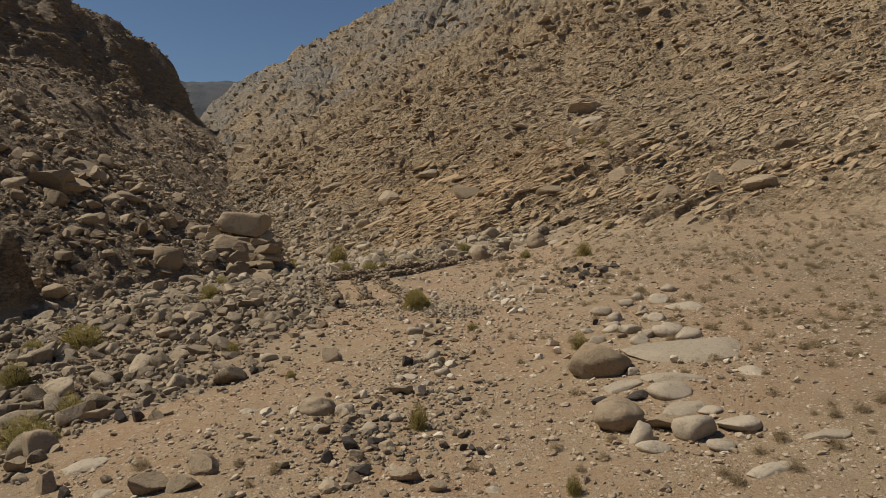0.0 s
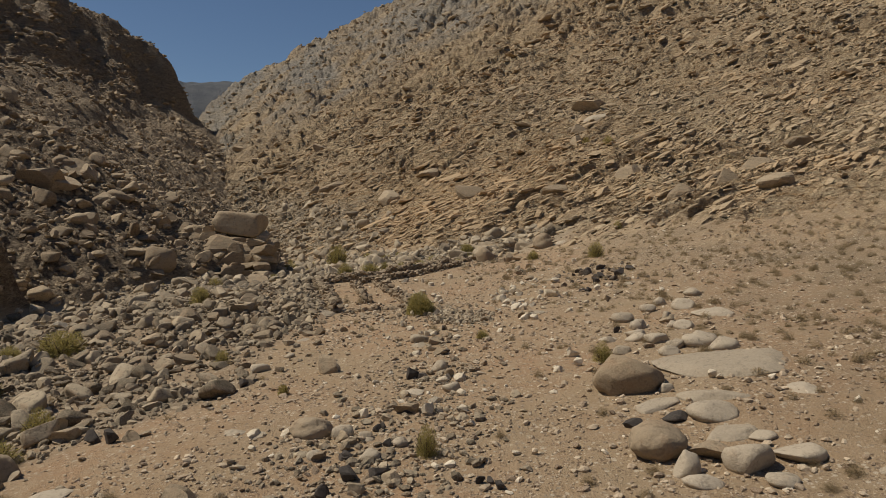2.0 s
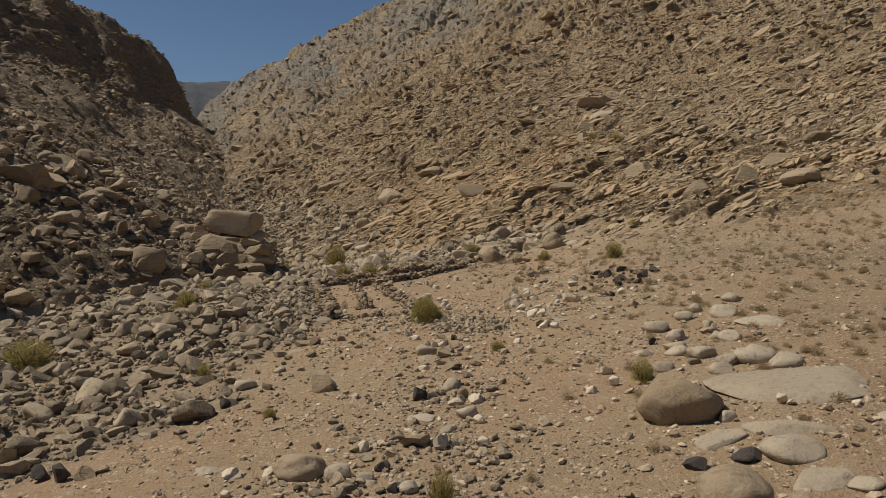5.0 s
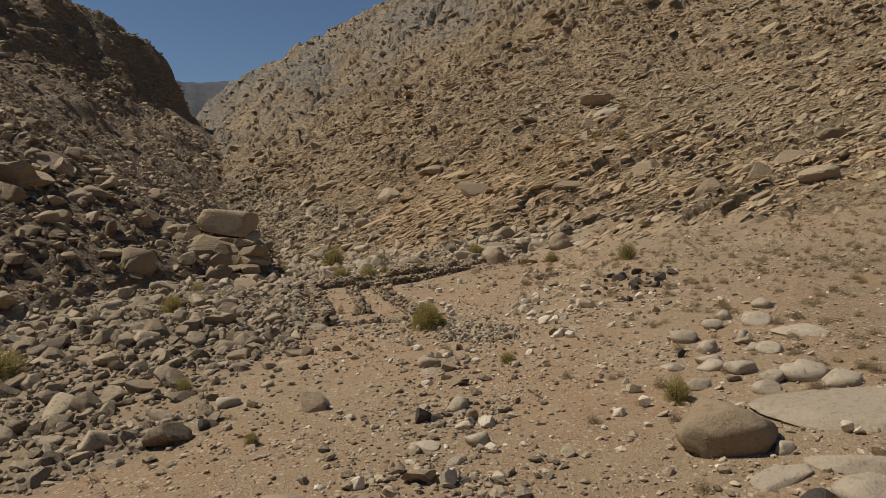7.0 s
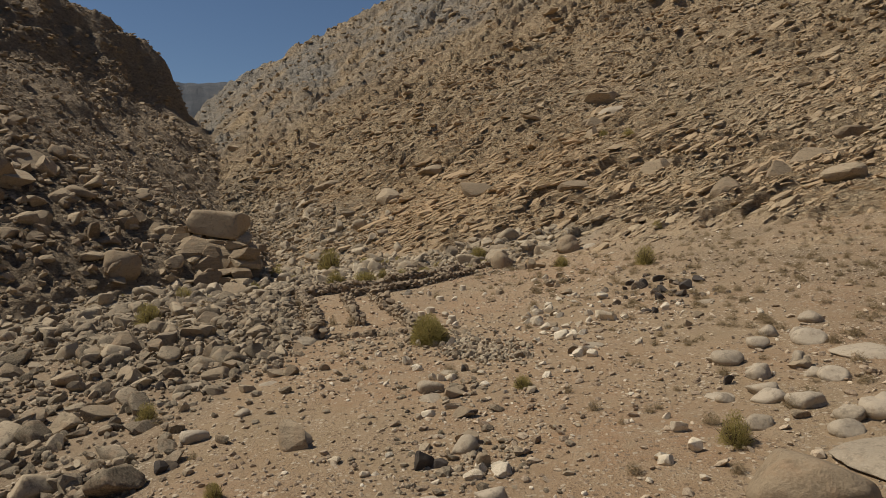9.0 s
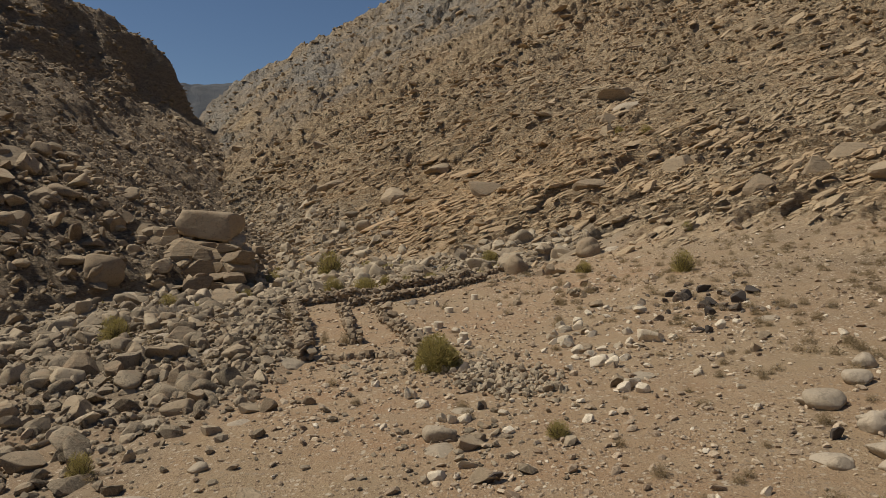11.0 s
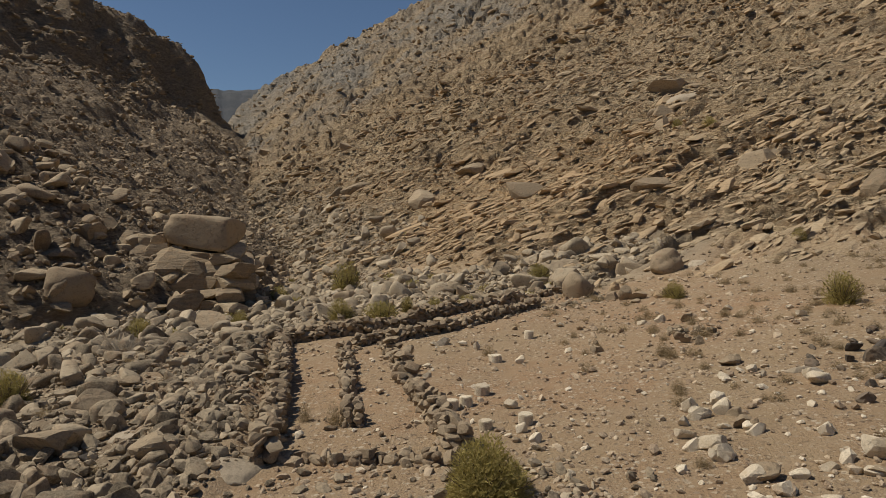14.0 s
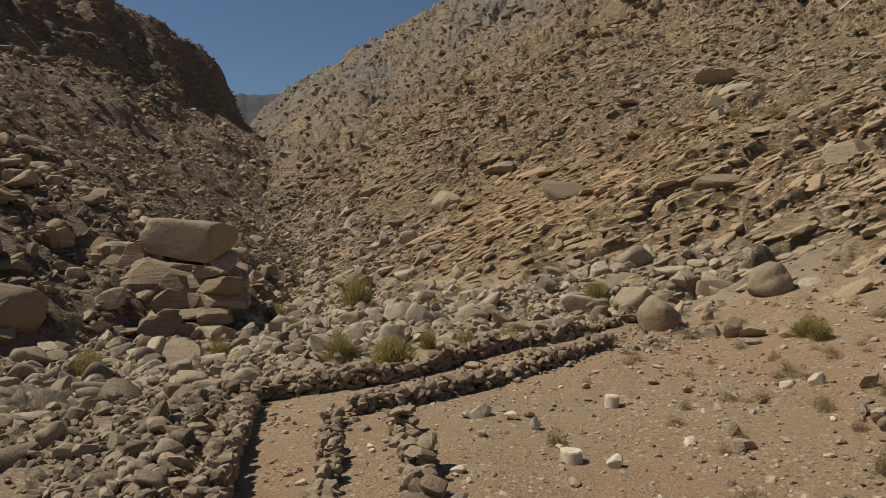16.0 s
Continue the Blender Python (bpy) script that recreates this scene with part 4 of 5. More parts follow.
flat_rock(-10.39, 58.0, 1.39, 1.53, 0.22, -25)
rock(-20.44, 58.22, 0.58, 0.44, 0.76, -15)
basalt_stone(-13.15, 54.68, 0.56, 0.45, 0.32, -8)
rock(-15.01, 51.66, 0.79, 0.59, 0.38, 21)
rock(-16.57, 56.35, 1.05, 0.78, 0.83, 19)
flat_rock(-8.39, 53.8, 1.73, 1.9, 0.28, -1)
rock(-27.97, 79.47, 2.08, 1.56, 1.17, -2)
rock(-15.64, 62.28, 0.9, 0.68, 0.43, 8)
boulder(-34.80, 90.70, 4.05, 3.24, 3.16, 18)
pale_block(-2.55, 46.93, 0.33, 0.23, 0.43, -8)
pale_block(-2.14, 45.91, 0.48, 0.33, 0.28, 15)
pale_block(-4.02, 48.67, 0.23, 0.16, 0.3, -5)
stone_drum(-1.74, 59.51, 0.54, 0.54, 0.37, 5)
stone_drum(-2.77, 57.95, 0.5, 0.5, 0.34, 12)
stone_drum(-2.29, 58.21, 0.44, 0.44, 0.36, 0)
pale_block(-0.85, 57.57, 0.43, 0.3, 0.34, 10)
pale_block(-2.97, 56.68, 0.42, 0.29, 0.39, 10)
stone_drum(-1.67, 55.81, 0.42, 0.42, 0.31, -25)
pale_block(-2.62, 55.09, 0.26, 0.18, 0.27, -23)
pale_block(-2.38, 53.92, 0.34, 0.24, 0.27, -18)
stone_drum(-1.23, 64.74, 0.39, 0.39, 0.24, -14)
pale_block(-1.89, 67.82, 0.26, 0.18, 0.25, -15)
pale_block(-3.97, 68.68, 0.44, 0.31, 0.26, -23)
pale_block(-3.51, 69.0, 0.4, 0.28, 0.23, -14)
stone_drum(-0.48, 56.0, 0.46, 0.46, 0.36, 5)
pale_block(-0.63, 55.33, 0.37, 0.26, 0.34, 19)
pale_block(-0.33, 54.31, 0.37, 0.26, 0.32, -8)
pale_block(-3.17, 58.52, 0.23, 0.16, 0.24, -7)
pale_block(-4.0, 63.84, 0.38, 0.26, 0.22, -4)
pale_block(-3.86, 62.2, 0.41, 0.28, 0.24, 9)
pale_block(4.21, 55.46, 0.61, 0.43, 0.49, 14)
pale_block(4.93, 55.4, 0.48, 0.34, 0.59, 22)
pale_block(3.71, 54.4, 0.32, 0.23, 0.37, -6)
pale_block(3.47, 53.37, 0.55, 0.39, 0.32, 10)
rock(5.2, 54.75, 0.53, 0.4, 0.28, -8)
rock(5.02, 53.73, 0.51, 0.38, 0.39, 16)
pale_block(3.87, 52.48, 0.7, 0.49, 0.41, -13)
rock(6.7, 59.37, 0.75, 0.57, 0.41, 19)
pale_block(6.96, 58.18, 0.4, 0.28, 0.24, 0)
flat_rock(8.23, 57.63, 1.0, 0.45, 0.16, 11)
rock(2.82, 64.05, 0.28, 0.21, 0.37, 2)
rock(3.1, 64.24, 0.37, 0.28, 0.28, -9)
rock(6.81, 66.26, 0.41, 0.31, 0.21, 0)
rock(6.3, 64.18, 0.45, 0.34, 0.37, -22)
rock(6.34, 63.36, 0.44, 0.33, 0.3, -23)
rock(6.69, 62.74, 0.36, 0.27, 0.41, 1)
rock(7.52, 65.67, 0.24, 0.18, 0.31, -1)
pale_block(8.84, 69.06, 0.3, 0.21, 0.18, 17)
basalt_stone(10.43, 58.72, 0.52, 0.42, 0.37, -24)
basalt_stone(11.6, 56.13, 0.72, 0.58, 0.58, 3)
basalt_stone(10.82, 54.12, 0.55, 0.44, 0.55, 0)
basalt_stone(9.68, 51.13, 0.41, 0.33, 0.43, 5)
basalt_stone(9.33, 51.49, 0.5, 0.4, 0.29, 11)
basalt_stone(10.96, 58.07, 0.82, 0.65, 0.61, 1)
basalt_stone(12.94, 56.28, 0.8, 0.64, 0.72, 3)
basalt_stone(12.16, 58.77, 0.74, 0.59, 0.5, 0)
basalt_stone(14.07, 57.17, 0.83, 0.66, 0.49, 6)
pale_block(4.88, 54.97, 0.46, 0.32, 0.54, -13)
pale_block(4.21, 54.83, 0.59, 0.42, 0.41, 3)
pale_block(6.6, 52.52, 0.47, 0.33, 0.35, 9)
pale_block(6.91, 50.89, 0.44, 0.31, 0.33, -15)
pale_block(7.25, 50.69, 0.35, 0.25, 0.24, 25)
pale_block(3.85, 51.78, 0.58, 0.41, 0.36, 12)
rock(4.37, 50.52, 0.77, 0.58, 0.41, 23)
rock(4.6, 48.76, 0.54, 0.41, 0.4, -10)
rock(4.87, 47.89, 0.44, 0.33, 0.36, -3)
pale_block(5.11, 49.08, 0.49, 0.34, 0.28, -12)
pale_block(5.58, 48.82, 0.4, 0.28, 0.24, -23)
pale_block(7.96, 50.65, 0.36, 0.25, 0.28, -24)
rock(6.46, 50.13, 0.49, 0.36, 0.25, -13)
pale_block(3.48, 52.72, 0.46, 0.32, 0.27, 18)
rock(5.15, 53.39, 0.32, 0.24, 0.42, -17)
pale_block(4.48, 45.75, 0.38, 0.26, 0.49, 9)
pale_block(5.04, 45.36, 0.55, 0.39, 0.34, -13)
pale_block(5.99, 47.37, 0.28, 0.19, 0.19, -22)
rock(9.32, 48.05, 0.38, 0.28, 0.29, -15)
rock(10.13, 47.71, 0.47, 0.35, 0.38, 9)
pale_block(8.95, 45.69, 0.3, 0.21, 0.2, 0)
pale_block(8.1, 44.07, 0.28, 0.19, 0.21, 2)
pale_block(7.43, 46.09, 0.3, 0.21, 0.26, -2)
pale_block(8.79, 47.63, 0.32, 0.23, 0.21, -11)
pale_block(11.11, 51.94, 0.29, 0.2, 0.32, -1)
pale_block(10.3, 51.64, 0.48, 0.33, 0.45, 21)
flat_rock(12.64, 52.21, 0.9, 0.99, 0.14, -15)
rock(11.22, 49.54, 0.61, 0.46, 0.29, 12)
pale_block(7.03, 57.59, 0.29, 0.2, 0.29, -12)
pale_block(8.29, 56.86, 0.65, 0.46, 0.38, -15)
pale_block(3.35, 48.31, 0.23, 0.16, 0.13, -9)
pale_block(2.75, 51.45, 0.26, 0.18, 0.18, -20)
pale_block(-1.52, 44.38, 0.25, 0.18, 0.33, 22)
pale_block(-1.13, 44.34, 0.29, 0.2, 0.21, -7)
pale_block(-0.74, 44.28, 0.44, 0.31, 0.25, -16)
rock(-0.09, 45.22, 0.3, 0.22, 0.39, -25)
pale_block(-2.23, 50.14, 0.33, 0.23, 0.43, -22)
stone_drum(0.58, 69.22, 0.47, 0.47, 0.41, -14)
stone_drum(-1.14, 64.42, 0.52, 0.52, 0.32, -4)
pale_block(-0.17, 63.99, 0.39, 0.27, 0.4, 5)
pale_block(-3.58, 68.79, 0.8, 0.56, 0.46, 24)
pale_block(-1.92, 67.27, 0.38, 0.26, 0.44, 20)
pale_block(-2.61, 68.4, 0.47, 0.33, 0.27, -13)
pale_block(2.37, 71.5, 0.46, 0.32, 0.26, 6)
boulder(-35.07, 103.1, 2.8, 2.24, 1.99, 21)
rock(-39.40, 101.50, 2.33, 1.74, 1.52, -20)
rock(-38.17, 103.39, 1.84, 1.38, 1.31, 18)
boulder(4.53, 80.49, 2.05, 1.64, 1.93, -5)
boulder(11.63, 86.25, 2.48, 1.99, 2.06, 14)
boulder(9.96, 90.45, 2.51, 2.01, 1.34, -9)
rock(8.50, 90.70, 1.62, 1.21, 1.09, 6)
flat_rock(13.72, 86.5, 1.36, 1.5, 0.22, 0)
rock(4.3, 88.17, 1.51, 1.13, 1.1, -20)
rock(6.8, 77.25, 0.77, 0.58, 0.99, 13)
rock(6.19, 78.16, 0.92, 0.69, 0.55, 16)
rock(7.46, 76.81, 1.02, 0.76, 0.58, -1)
rock(7.0, 75.32, 0.61, 0.46, 0.3, -6)
boulder(-13.41, 97.48, 2.47, 1.97, 1.18, 22)
pale_block(-10.48, 96.62, 1.24, 0.87, 1.61, -6)
flat_rock(-13.42, 81.3, 2.0, 2.2, 0.32, 19)
rock(-21.74, 88.03, 3.24, 2.43, 1.56, -4)
rock(-2.87, 85.57, 1.09, 0.82, 1.03, -6)
flat_rock(-5.44, 76.88, 1.09, 1.2, 0.17, -7)
rock(3.14, 65.41, 0.33, 0.24, 0.42, -22)
rock(3.01, 64.27, 0.54, 0.4, 0.33, -11)
pale_block(6.02, 69.34, 0.52, 0.37, 0.3, -14)
pale_block(6.78, 69.12, 0.52, 0.37, 0.46, -22)
rock(7.65, 67.84, 0.58, 0.43, 0.53, 2)
rock(35.70, 92.70, 2.77, 2.08, 2.38, -3)
rock(29.60, 90.90, 4.00, 3.00, 2.64, -24)
rock(37.1, 82.74, 4.34, 3.25, 2.08, -17)
rock(28.80, 158.40, 3.81, 2.86, 2.35, 21)
rock(27.40, 149.90, 2.83, 2.13, 2.58, -18)
rock(11.63, 86.71, 1.88, 1.41, 1.91, -6)
rock(-45.24, 92.86, 3.78, 2.84, 2.24, 23)
rock(-50.48, 104.56, 4.48, 3.36, 2.4, -19)
rock(-50.99, 98.53, 5.78, 4.33, 3.03, -5)
rock(32.30, 118.00, 3.19, 2.39, 1.53, 15)
round_stone(11.34, 43.28, 0.89, 0.71, 0.48, -24)
round_stone(13.56, 44.32, 0.92, 0.74, 0.44, -22)
round_stone(14.9, 46.02, 1.15, 0.92, 0.55, 21)
round_stone(9.66, 34.15, 0.99, 0.79, 0.48, 9)
round_stone(11.87, 33.82, 1.28, 1.03, 0.62, -12)
rock(9.16, 35.7, 0.59, 0.44, 0.28, -1)
round_stone(7.93, 38.01, 0.62, 0.5, 0.33, -13)
flat_rock(34.70, 164.60, 7.00, 4.50, 1.20, -16)
rock(35.80, 181.10, 7.74, 5.80, 3.71, -5)
rock(29.40, 156.70, 3.59, 2.69, 2.28, 12)
rock(-10.80, 160.30, 6.61, 4.96, 3.90, 11)
rock(-30.40, 203.60, 8.29, 6.21, 4.06, -16)
rock(18.00, 118.00, 4.45, 3.34, 2.13, -8)
rock(29.50, 116.70, 4.98, 3.74, 2.39, -4)
rock(-126.10, 448.80, 7.86, 5.90, 6.23, -6)
rock(-3.00, 164.80, 5.39, 4.04, 2.58, 9)
rock(5.50, 140.10, 5.80, 4.36, 2.78, 14)
rock(-48.20, 293.60, 7.03, 5.27, 3.69, -8)
rock(41.80, 98.10, 4.49, 3.37, 2.16, -3)
rock(53.50, 110.50, 4.66, 3.50, 2.24, -22)
rock(-52.77, 97.57, 6.06, 4.55, 2.98, -7)
rock(-51.81, 103.88, 5.01, 3.75, 2.4, 22)
rock(-45.86, 100.5, 3.9, 2.93, 1.87, 0)
rock(-45.68, 91.93, 3.63, 2.72, 1.81, 5)
flat_rock(-20.85, 71.66, 1.96, 2.16, 0.31, 3)
# this basalt stone stands in for a small dark-blue object between the rocks
basalt_stone(-11.35, 94.58, 0.76, 0.61, 0.97, 15)
rock(-4.11, 75.63, 0.7, 0.53, 0.34, -12)
flat_rock(-15.33, 96.75, 1.64, 1.8, 0.26, -9)
pale_block(4.27, 54.89, 0.64, 0.45, 0.37, 19)
pale_block(4.95, 55.06, 0.41, 0.29, 0.52, 0)
pale_block(3.43, 52.6, 0.53, 0.37, 0.34, 23)
pale_block(3.89, 51.8, 0.57, 0.4, 0.48, -18)
pale_block(5.08, 53.37, 0.43, 0.3, 0.32, 14)
pale_block(6.67, 52.59, 0.5, 0.35, 0.36, -1)
pale_block(6.96, 50.89, 0.48, 0.33, 0.34, -1)
pale_block(7.28, 50.54, 0.36, 0.25, 0.28, 19)
pale_block(7.98, 50.57, 0.38, 0.27, 0.28, -18)
pale_block(6.43, 50.1, 0.41, 0.28, 0.24, 1)
rock(4.59, 48.76, 0.61, 0.46, 0.42, -13)
pale_block(4.87, 47.95, 0.52, 0.36, 0.52, -8)
pale_block(5.53, 48.75, 0.52, 0.37, 0.3, 16)
pale_block(4.45, 49.73, 0.55, 0.39, 0.32, -5)
pale_block(8.18, 56.39, 0.71, 0.5, 0.41, 14)
pale_block(3.27, 48.2, 0.35, 0.25, 0.24, -24)
rock(4.48, 45.6, 0.5, 0.38, 0.48, 25)
pale_block(4.96, 45.27, 0.57, 0.4, 0.38, 23)
flat_rock(5.58, 46.36, 0.84, 0.92, 0.13, 9)
pale_block(7.42, 46.0, 0.35, 0.25, 0.25, -15)
pale_block(2.8, 51.32, 0.3, 0.21, 0.21, 8)
pale_block(3.79, 49.54, 0.37, 0.26, 0.22, -15)
pale_block(5.0, 50.37, 0.42, 0.3, 0.25, -6)
pale_block(5.75, 50.61, 0.43, 0.3, 0.25, -23)
pale_block(-2.7, 46.94, 0.35, 0.24, 0.42, -21)
pale_block(-2.22, 45.99, 0.48, 0.34, 0.29, -17)
pale_block(-1.47, 44.35, 0.31, 0.22, 0.36, -16)
pale_block(-1.14, 44.13, 0.31, 0.21, 0.37, 17)
pale_block(-0.77, 44.13, 0.46, 0.32, 0.26, -13)
pale_block(-3.35, 44.07, 0.26, 0.19, 0.25, 16)
round_stone(-1.52, 42.8, 1.15, 0.92, 0.55, -25)
rock(-0.54, 42.28, 0.73, 0.55, 0.35, -22)
basalt_stone(-0.13, 45.17, 0.28, 0.23, 0.37, -22)
rock(0.19, 43.83, 0.23, 0.18, 0.16, 22)
pale_block(0.51, 44.34, 0.35, 0.25, 0.2, 16)
pale_block(1.37, 43.14, 0.24, 0.17, 0.16, -24)
pale_block(-0.64, 49.94, 0.49, 0.35, 0.51, 22)
flat_rock(-0.78, 45.23, 0.77, 0.85, 0.12, -14)
pale_block(-4.09, 48.8, 0.34, 0.24, 0.24, -12)
pale_block(0.89, 45.55, 0.22, 0.16, 0.17, 4)
pale_block(9.68, 68.23, 0.5, 0.35, 0.33, -15)
pale_block(11.12, 64.01, 0.45, 0.32, 0.31, 24)
flat_rock(-1.48, 41.75, 1.05, 1.15, 0.17, -7)
rock(-0.63, 41.83, 0.88, 0.66, 0.42, 4)
pale_block(-1.6, 40.0, 0.5, 0.35, 0.29, 4)
rock(-0.36, 39.58, 0.8, 0.6, 0.39, -11)
round_stone(-0.44, 36.39, 0.83, 0.66, 0.58, 12)
pale_block(0.52, 34.42, 0.62, 0.44, 0.36, 25)
round_stone(0.09, 32.71, 0.86, 0.69, 0.49, 5)
pale_block(0.48, 31.97, 0.44, 0.31, 0.32, -21)
pale_block(-0.32, 34.3, 0.54, 0.38, 0.31, 15)
rock(0.01, 35.07, 0.47, 0.35, 0.48, 8)
pale_block(-0.62, 31.27, 0.52, 0.37, 0.3, -1)
pale_block(-0.84, 29.68, 0.49, 0.34, 0.52, 8)
pale_block(0.44, 29.6, 0.44, 0.31, 0.37, -12)
rock(-1.63, 30.07, 0.97, 0.73, 0.47, -10)
pale_block(0.73, 28.35, 0.32, 0.23, 0.28, 1)
pale_block(0.31, 28.09, 0.29, 0.2, 0.19, -22)
pale_block(-3.29, 29.93, 0.4, 0.28, 0.44, 4)
round_stone(-3.8, 27.83, 0.76, 0.61, 0.52, -16)
round_stone(-3.0, 27.76, 0.54, 0.43, 0.26, -12)
round_stone(-1.72, 26.92, 0.59, 0.47, 0.3, 20)
round_stone(-4.49, 26.24, 0.58, 0.46, 0.33, 4)
round_stone(-2.66, 25.99, 0.73, 0.59, 0.35, -13)
rock(-3.4, 27.07, 0.47, 0.36, 0.33, 10)
pale_block(-7.11, 28.72, 0.51, 0.36, 0.3, 25)
pale_block(-6.82, 27.29, 0.27, 0.19, 0.23, 20)
basalt_stone(-3.43, 25.95, 0.44, 0.36, 0.35, 15)
basalt_stone(-2.61, 28.4, 0.39, 0.31, 0.33, -8)
basalt_stone(-2.18, 26.85, 0.31, 0.25, 0.33, 4)
round_stone(-5.91, 38.58, 1.08, 0.86, 0.66, 4)
pale_block(-4.34, 36.36, 0.43, 0.3, 0.26, -21)
round_stone(-9.71, 39.99, 1.04, 0.83, 0.52, 10)
round_stone(-8.65, 42.12, 0.65, 0.52, 0.31, 1)
flat_rock(-1.55, 32.81, 1.01, 1.11, 0.16, 1)
rock(1.07, 29.27, 0.46, 0.34, 0.22, 12)
round_stone(9.86, 39.9, 0.87, 0.7, 0.59, -21)
round_stone(9.54, 41.76, 1.2, 0.96, 0.58, -14)
round_stone(11.52, 40.4, 0.72, 0.58, 0.65, 24)
round_stone(12.5, 44.83, 0.78, 0.62, 0.54, -10)
round_stone(13.34, 43.16, 1.43, 1.15, 0.69, -12)
round_stone(11.41, 39.17, 0.67, 0.54, 0.37, -21)
round_stone(11.97, 38.89, 0.75, 0.6, 0.37, -9)
round_stone(9.82, 36.61, 1.12, 0.9, 0.54, 3)
round_stone(10.24, 35.14, 0.91, 0.73, 0.44, -23)
round_stone(9.29, 38.21, 1.09, 0.87, 0.52, -11)
round_stone(11.08, 34.81, 1.3, 1.04, 0.62, -12)
round_stone(7.9, 35.51, 0.83, 0.66, 0.4, -17)
flat_rock(7.99, 38.46, 0.9, 0.99, 0.14, 15)
pale_block(5.77, 37.02, 0.29, 0.2, 0.23, 23)
pale_block(5.87, 36.0, 0.45, 0.32, 0.26, 21)
pale_block(5.69, 34.43, 0.41, 0.29, 0.42, -3)
pale_block(4.68, 34.04, 0.42, 0.3, 0.29, -22)
pale_block(7.1, 50.67, 1.07, 0.75, 0.62, -8)
pale_block(4.54, 48.46, 0.8, 0.56, 0.53, 1)
pale_block(4.6, 44.99, 0.52, 0.37, 0.38, -6)
pale_block(5.11, 44.65, 0.46, 0.32, 0.38, 12)
pale_block(4.01, 50.43, 0.53, 0.37, 0.47, 12)
pale_block(5.21, 53.23, 0.56, 0.39, 0.35, 20)
bush(-1.74, 50.92, 2.25, 2.00, 1.42, -13, kind=BIG_BUSH, label="large green broom bush with dense upright stems")
bush(-15.53, 108.48, 3.22, 2.9, 3.4, 21)
bush(-21.69, 105.29, 2.2, 1.98, 1.67, 19)
bush(-10.5, 79.54, 1.75, 1.57, 1.32, -19)
bush(-7.75, 77.93, 2.5, 2.25, 1.47, -14)
bush(-6.4, 80.34, 0.95, 0.86, 1.06, 8)
bush(-2.49, 79.79, 1.71, 1.54, 0.9, 16)
bush(-4.57, 80.3, 1.34, 1.21, 0.79, 23)
bush(3.0, 90.53, 1.92, 1.73, 1.54, -24)
bush(-26.09, 84.68, 1.95, 1.76, 1.57, -16)
bush(-20.79, 90.48, 1.51, 1.36, 1.3, -4)
bush(8.95, 75.1, 1.1, 0.99, 0.96, 3)
bush(13.18, 64.99, 1.58, 1.42, 1.55, 14)
bush(8.98, 74.08, 0.94, 0.85, 0.85, 3)
bush(-0.83, 26.17, 0.77, 0.7, 1.05, 1)
bush(6.83, 34.49, 1.04, 0.94, 0.96, -13)
bush(1.92, 42.03, 0.77, 0.7, 0.53, 8)
bush(-24.97, 49.26, 3.05, 2.74, 1.71, 4)
bush(-17.51, 29.74, 2.63, 2.37, 1.49, 22)
bush(-17.72, 33.99, 1.55, 1.39, 1.37, -16)
bush(-19.73, 60.87, 1.77, 1.59, 1.74, -19)
bush(-12.64, 43.07, 0.9, 0.81, 0.88, -7)
bush(-24.86, 41.15, 1.92, 1.73, 1.51, -9)
bush(-28.49, 49.58, 1.82, 1.64, 0.89, -2)
bush(-7.29, 34.38, 0.57, 0.51, 0.56, -16)
bush(3.83, 20.09, 0.52, 0.47, 0.63, 10)
bush(19.79, 83.82, 1.16, 1.04, 0.87, 16)
bush(32.20, 141.40, 2.36, 2.13, 1.69, -25)
bush(29.00, 146.70, 1.77, 1.59, 1.95, 21)
dry_shrub(-6.4, 56.97, 0.73, 0.73, 0.96, -20)
dry_shrub(-7.55, 57.7, 0.6, 0.6, 0.84, -10)
dry_shrub(-11.32, 66.29, 0.79, 0.79, 0.78, -1)
dry_shrub(-9.83, 61.82, 0.52, 0.52, 0.61, -4)
dry_shrub(-1.42, 65.83, 0.79, 0.79, 0.62, -14)
dry_shrub(2.6, 68.23, 0.46, 0.46, 0.45, 11)
dry_shrub(5.87, 66.65, 0.71, 0.71, 0.43, 17)
dry_shrub(6.16, 70.5, 0.72, 0.72, 0.4, -14)
dry_shrub(9.36, 54.11, 0.91, 0.91, 0.45, -17)
dry_shrub(5.05, 61.73, 0.83, 0.83, 0.81, 1)
dry_shrub(6.88, 48.49, 0.64, 0.64, 0.21, -18)
dry_shrub(2.48, 46.31, 0.32, 0.32, 0.34, 22)
dry_shrub(-4.6, 46.83, 0.57, 0.57, 0.4, 18)
dry_shrub(-5.87, 49.58, 0.74, 0.74, 0.4, 17)
dry_shrub(6.51, 43.0, 0.72, 0.72, 0.32, -4)
dry_shrub(6.5, 44.28, 0.46, 0.46, 0.27, 14)
dry_shrub(4.44, 44.26, 0.3, 0.3, 0.17, -5)
dry_shrub(-0.79, 45.46, 0.75, 0.75, 0.44, -2)
dry_shrub(-0.64, 44.34, 0.57, 0.57, 0.52, -20)
dry_shrub(8.6, 46.8, 0.53, 0.53, 0.35, -23)
dry_shrub(13.08, 23.25, 0.54, 0.54, 0.53, 9)
dry_shrub(10.83, 22.25, 0.71, 0.71, 0.56, -15)
dry_shrub(11.99, 21.18, 0.8, 0.8, 0.45, 23)
dry_shrub(8.31, 20.43, 0.64, 0.64, 0.36, 3)
dry_shrub(9.89, 21.65, 0.59, 0.59, 0.38, 4)
dry_shrub(-5.54, 23.33, 0.6, 0.6, 0.49, 20)
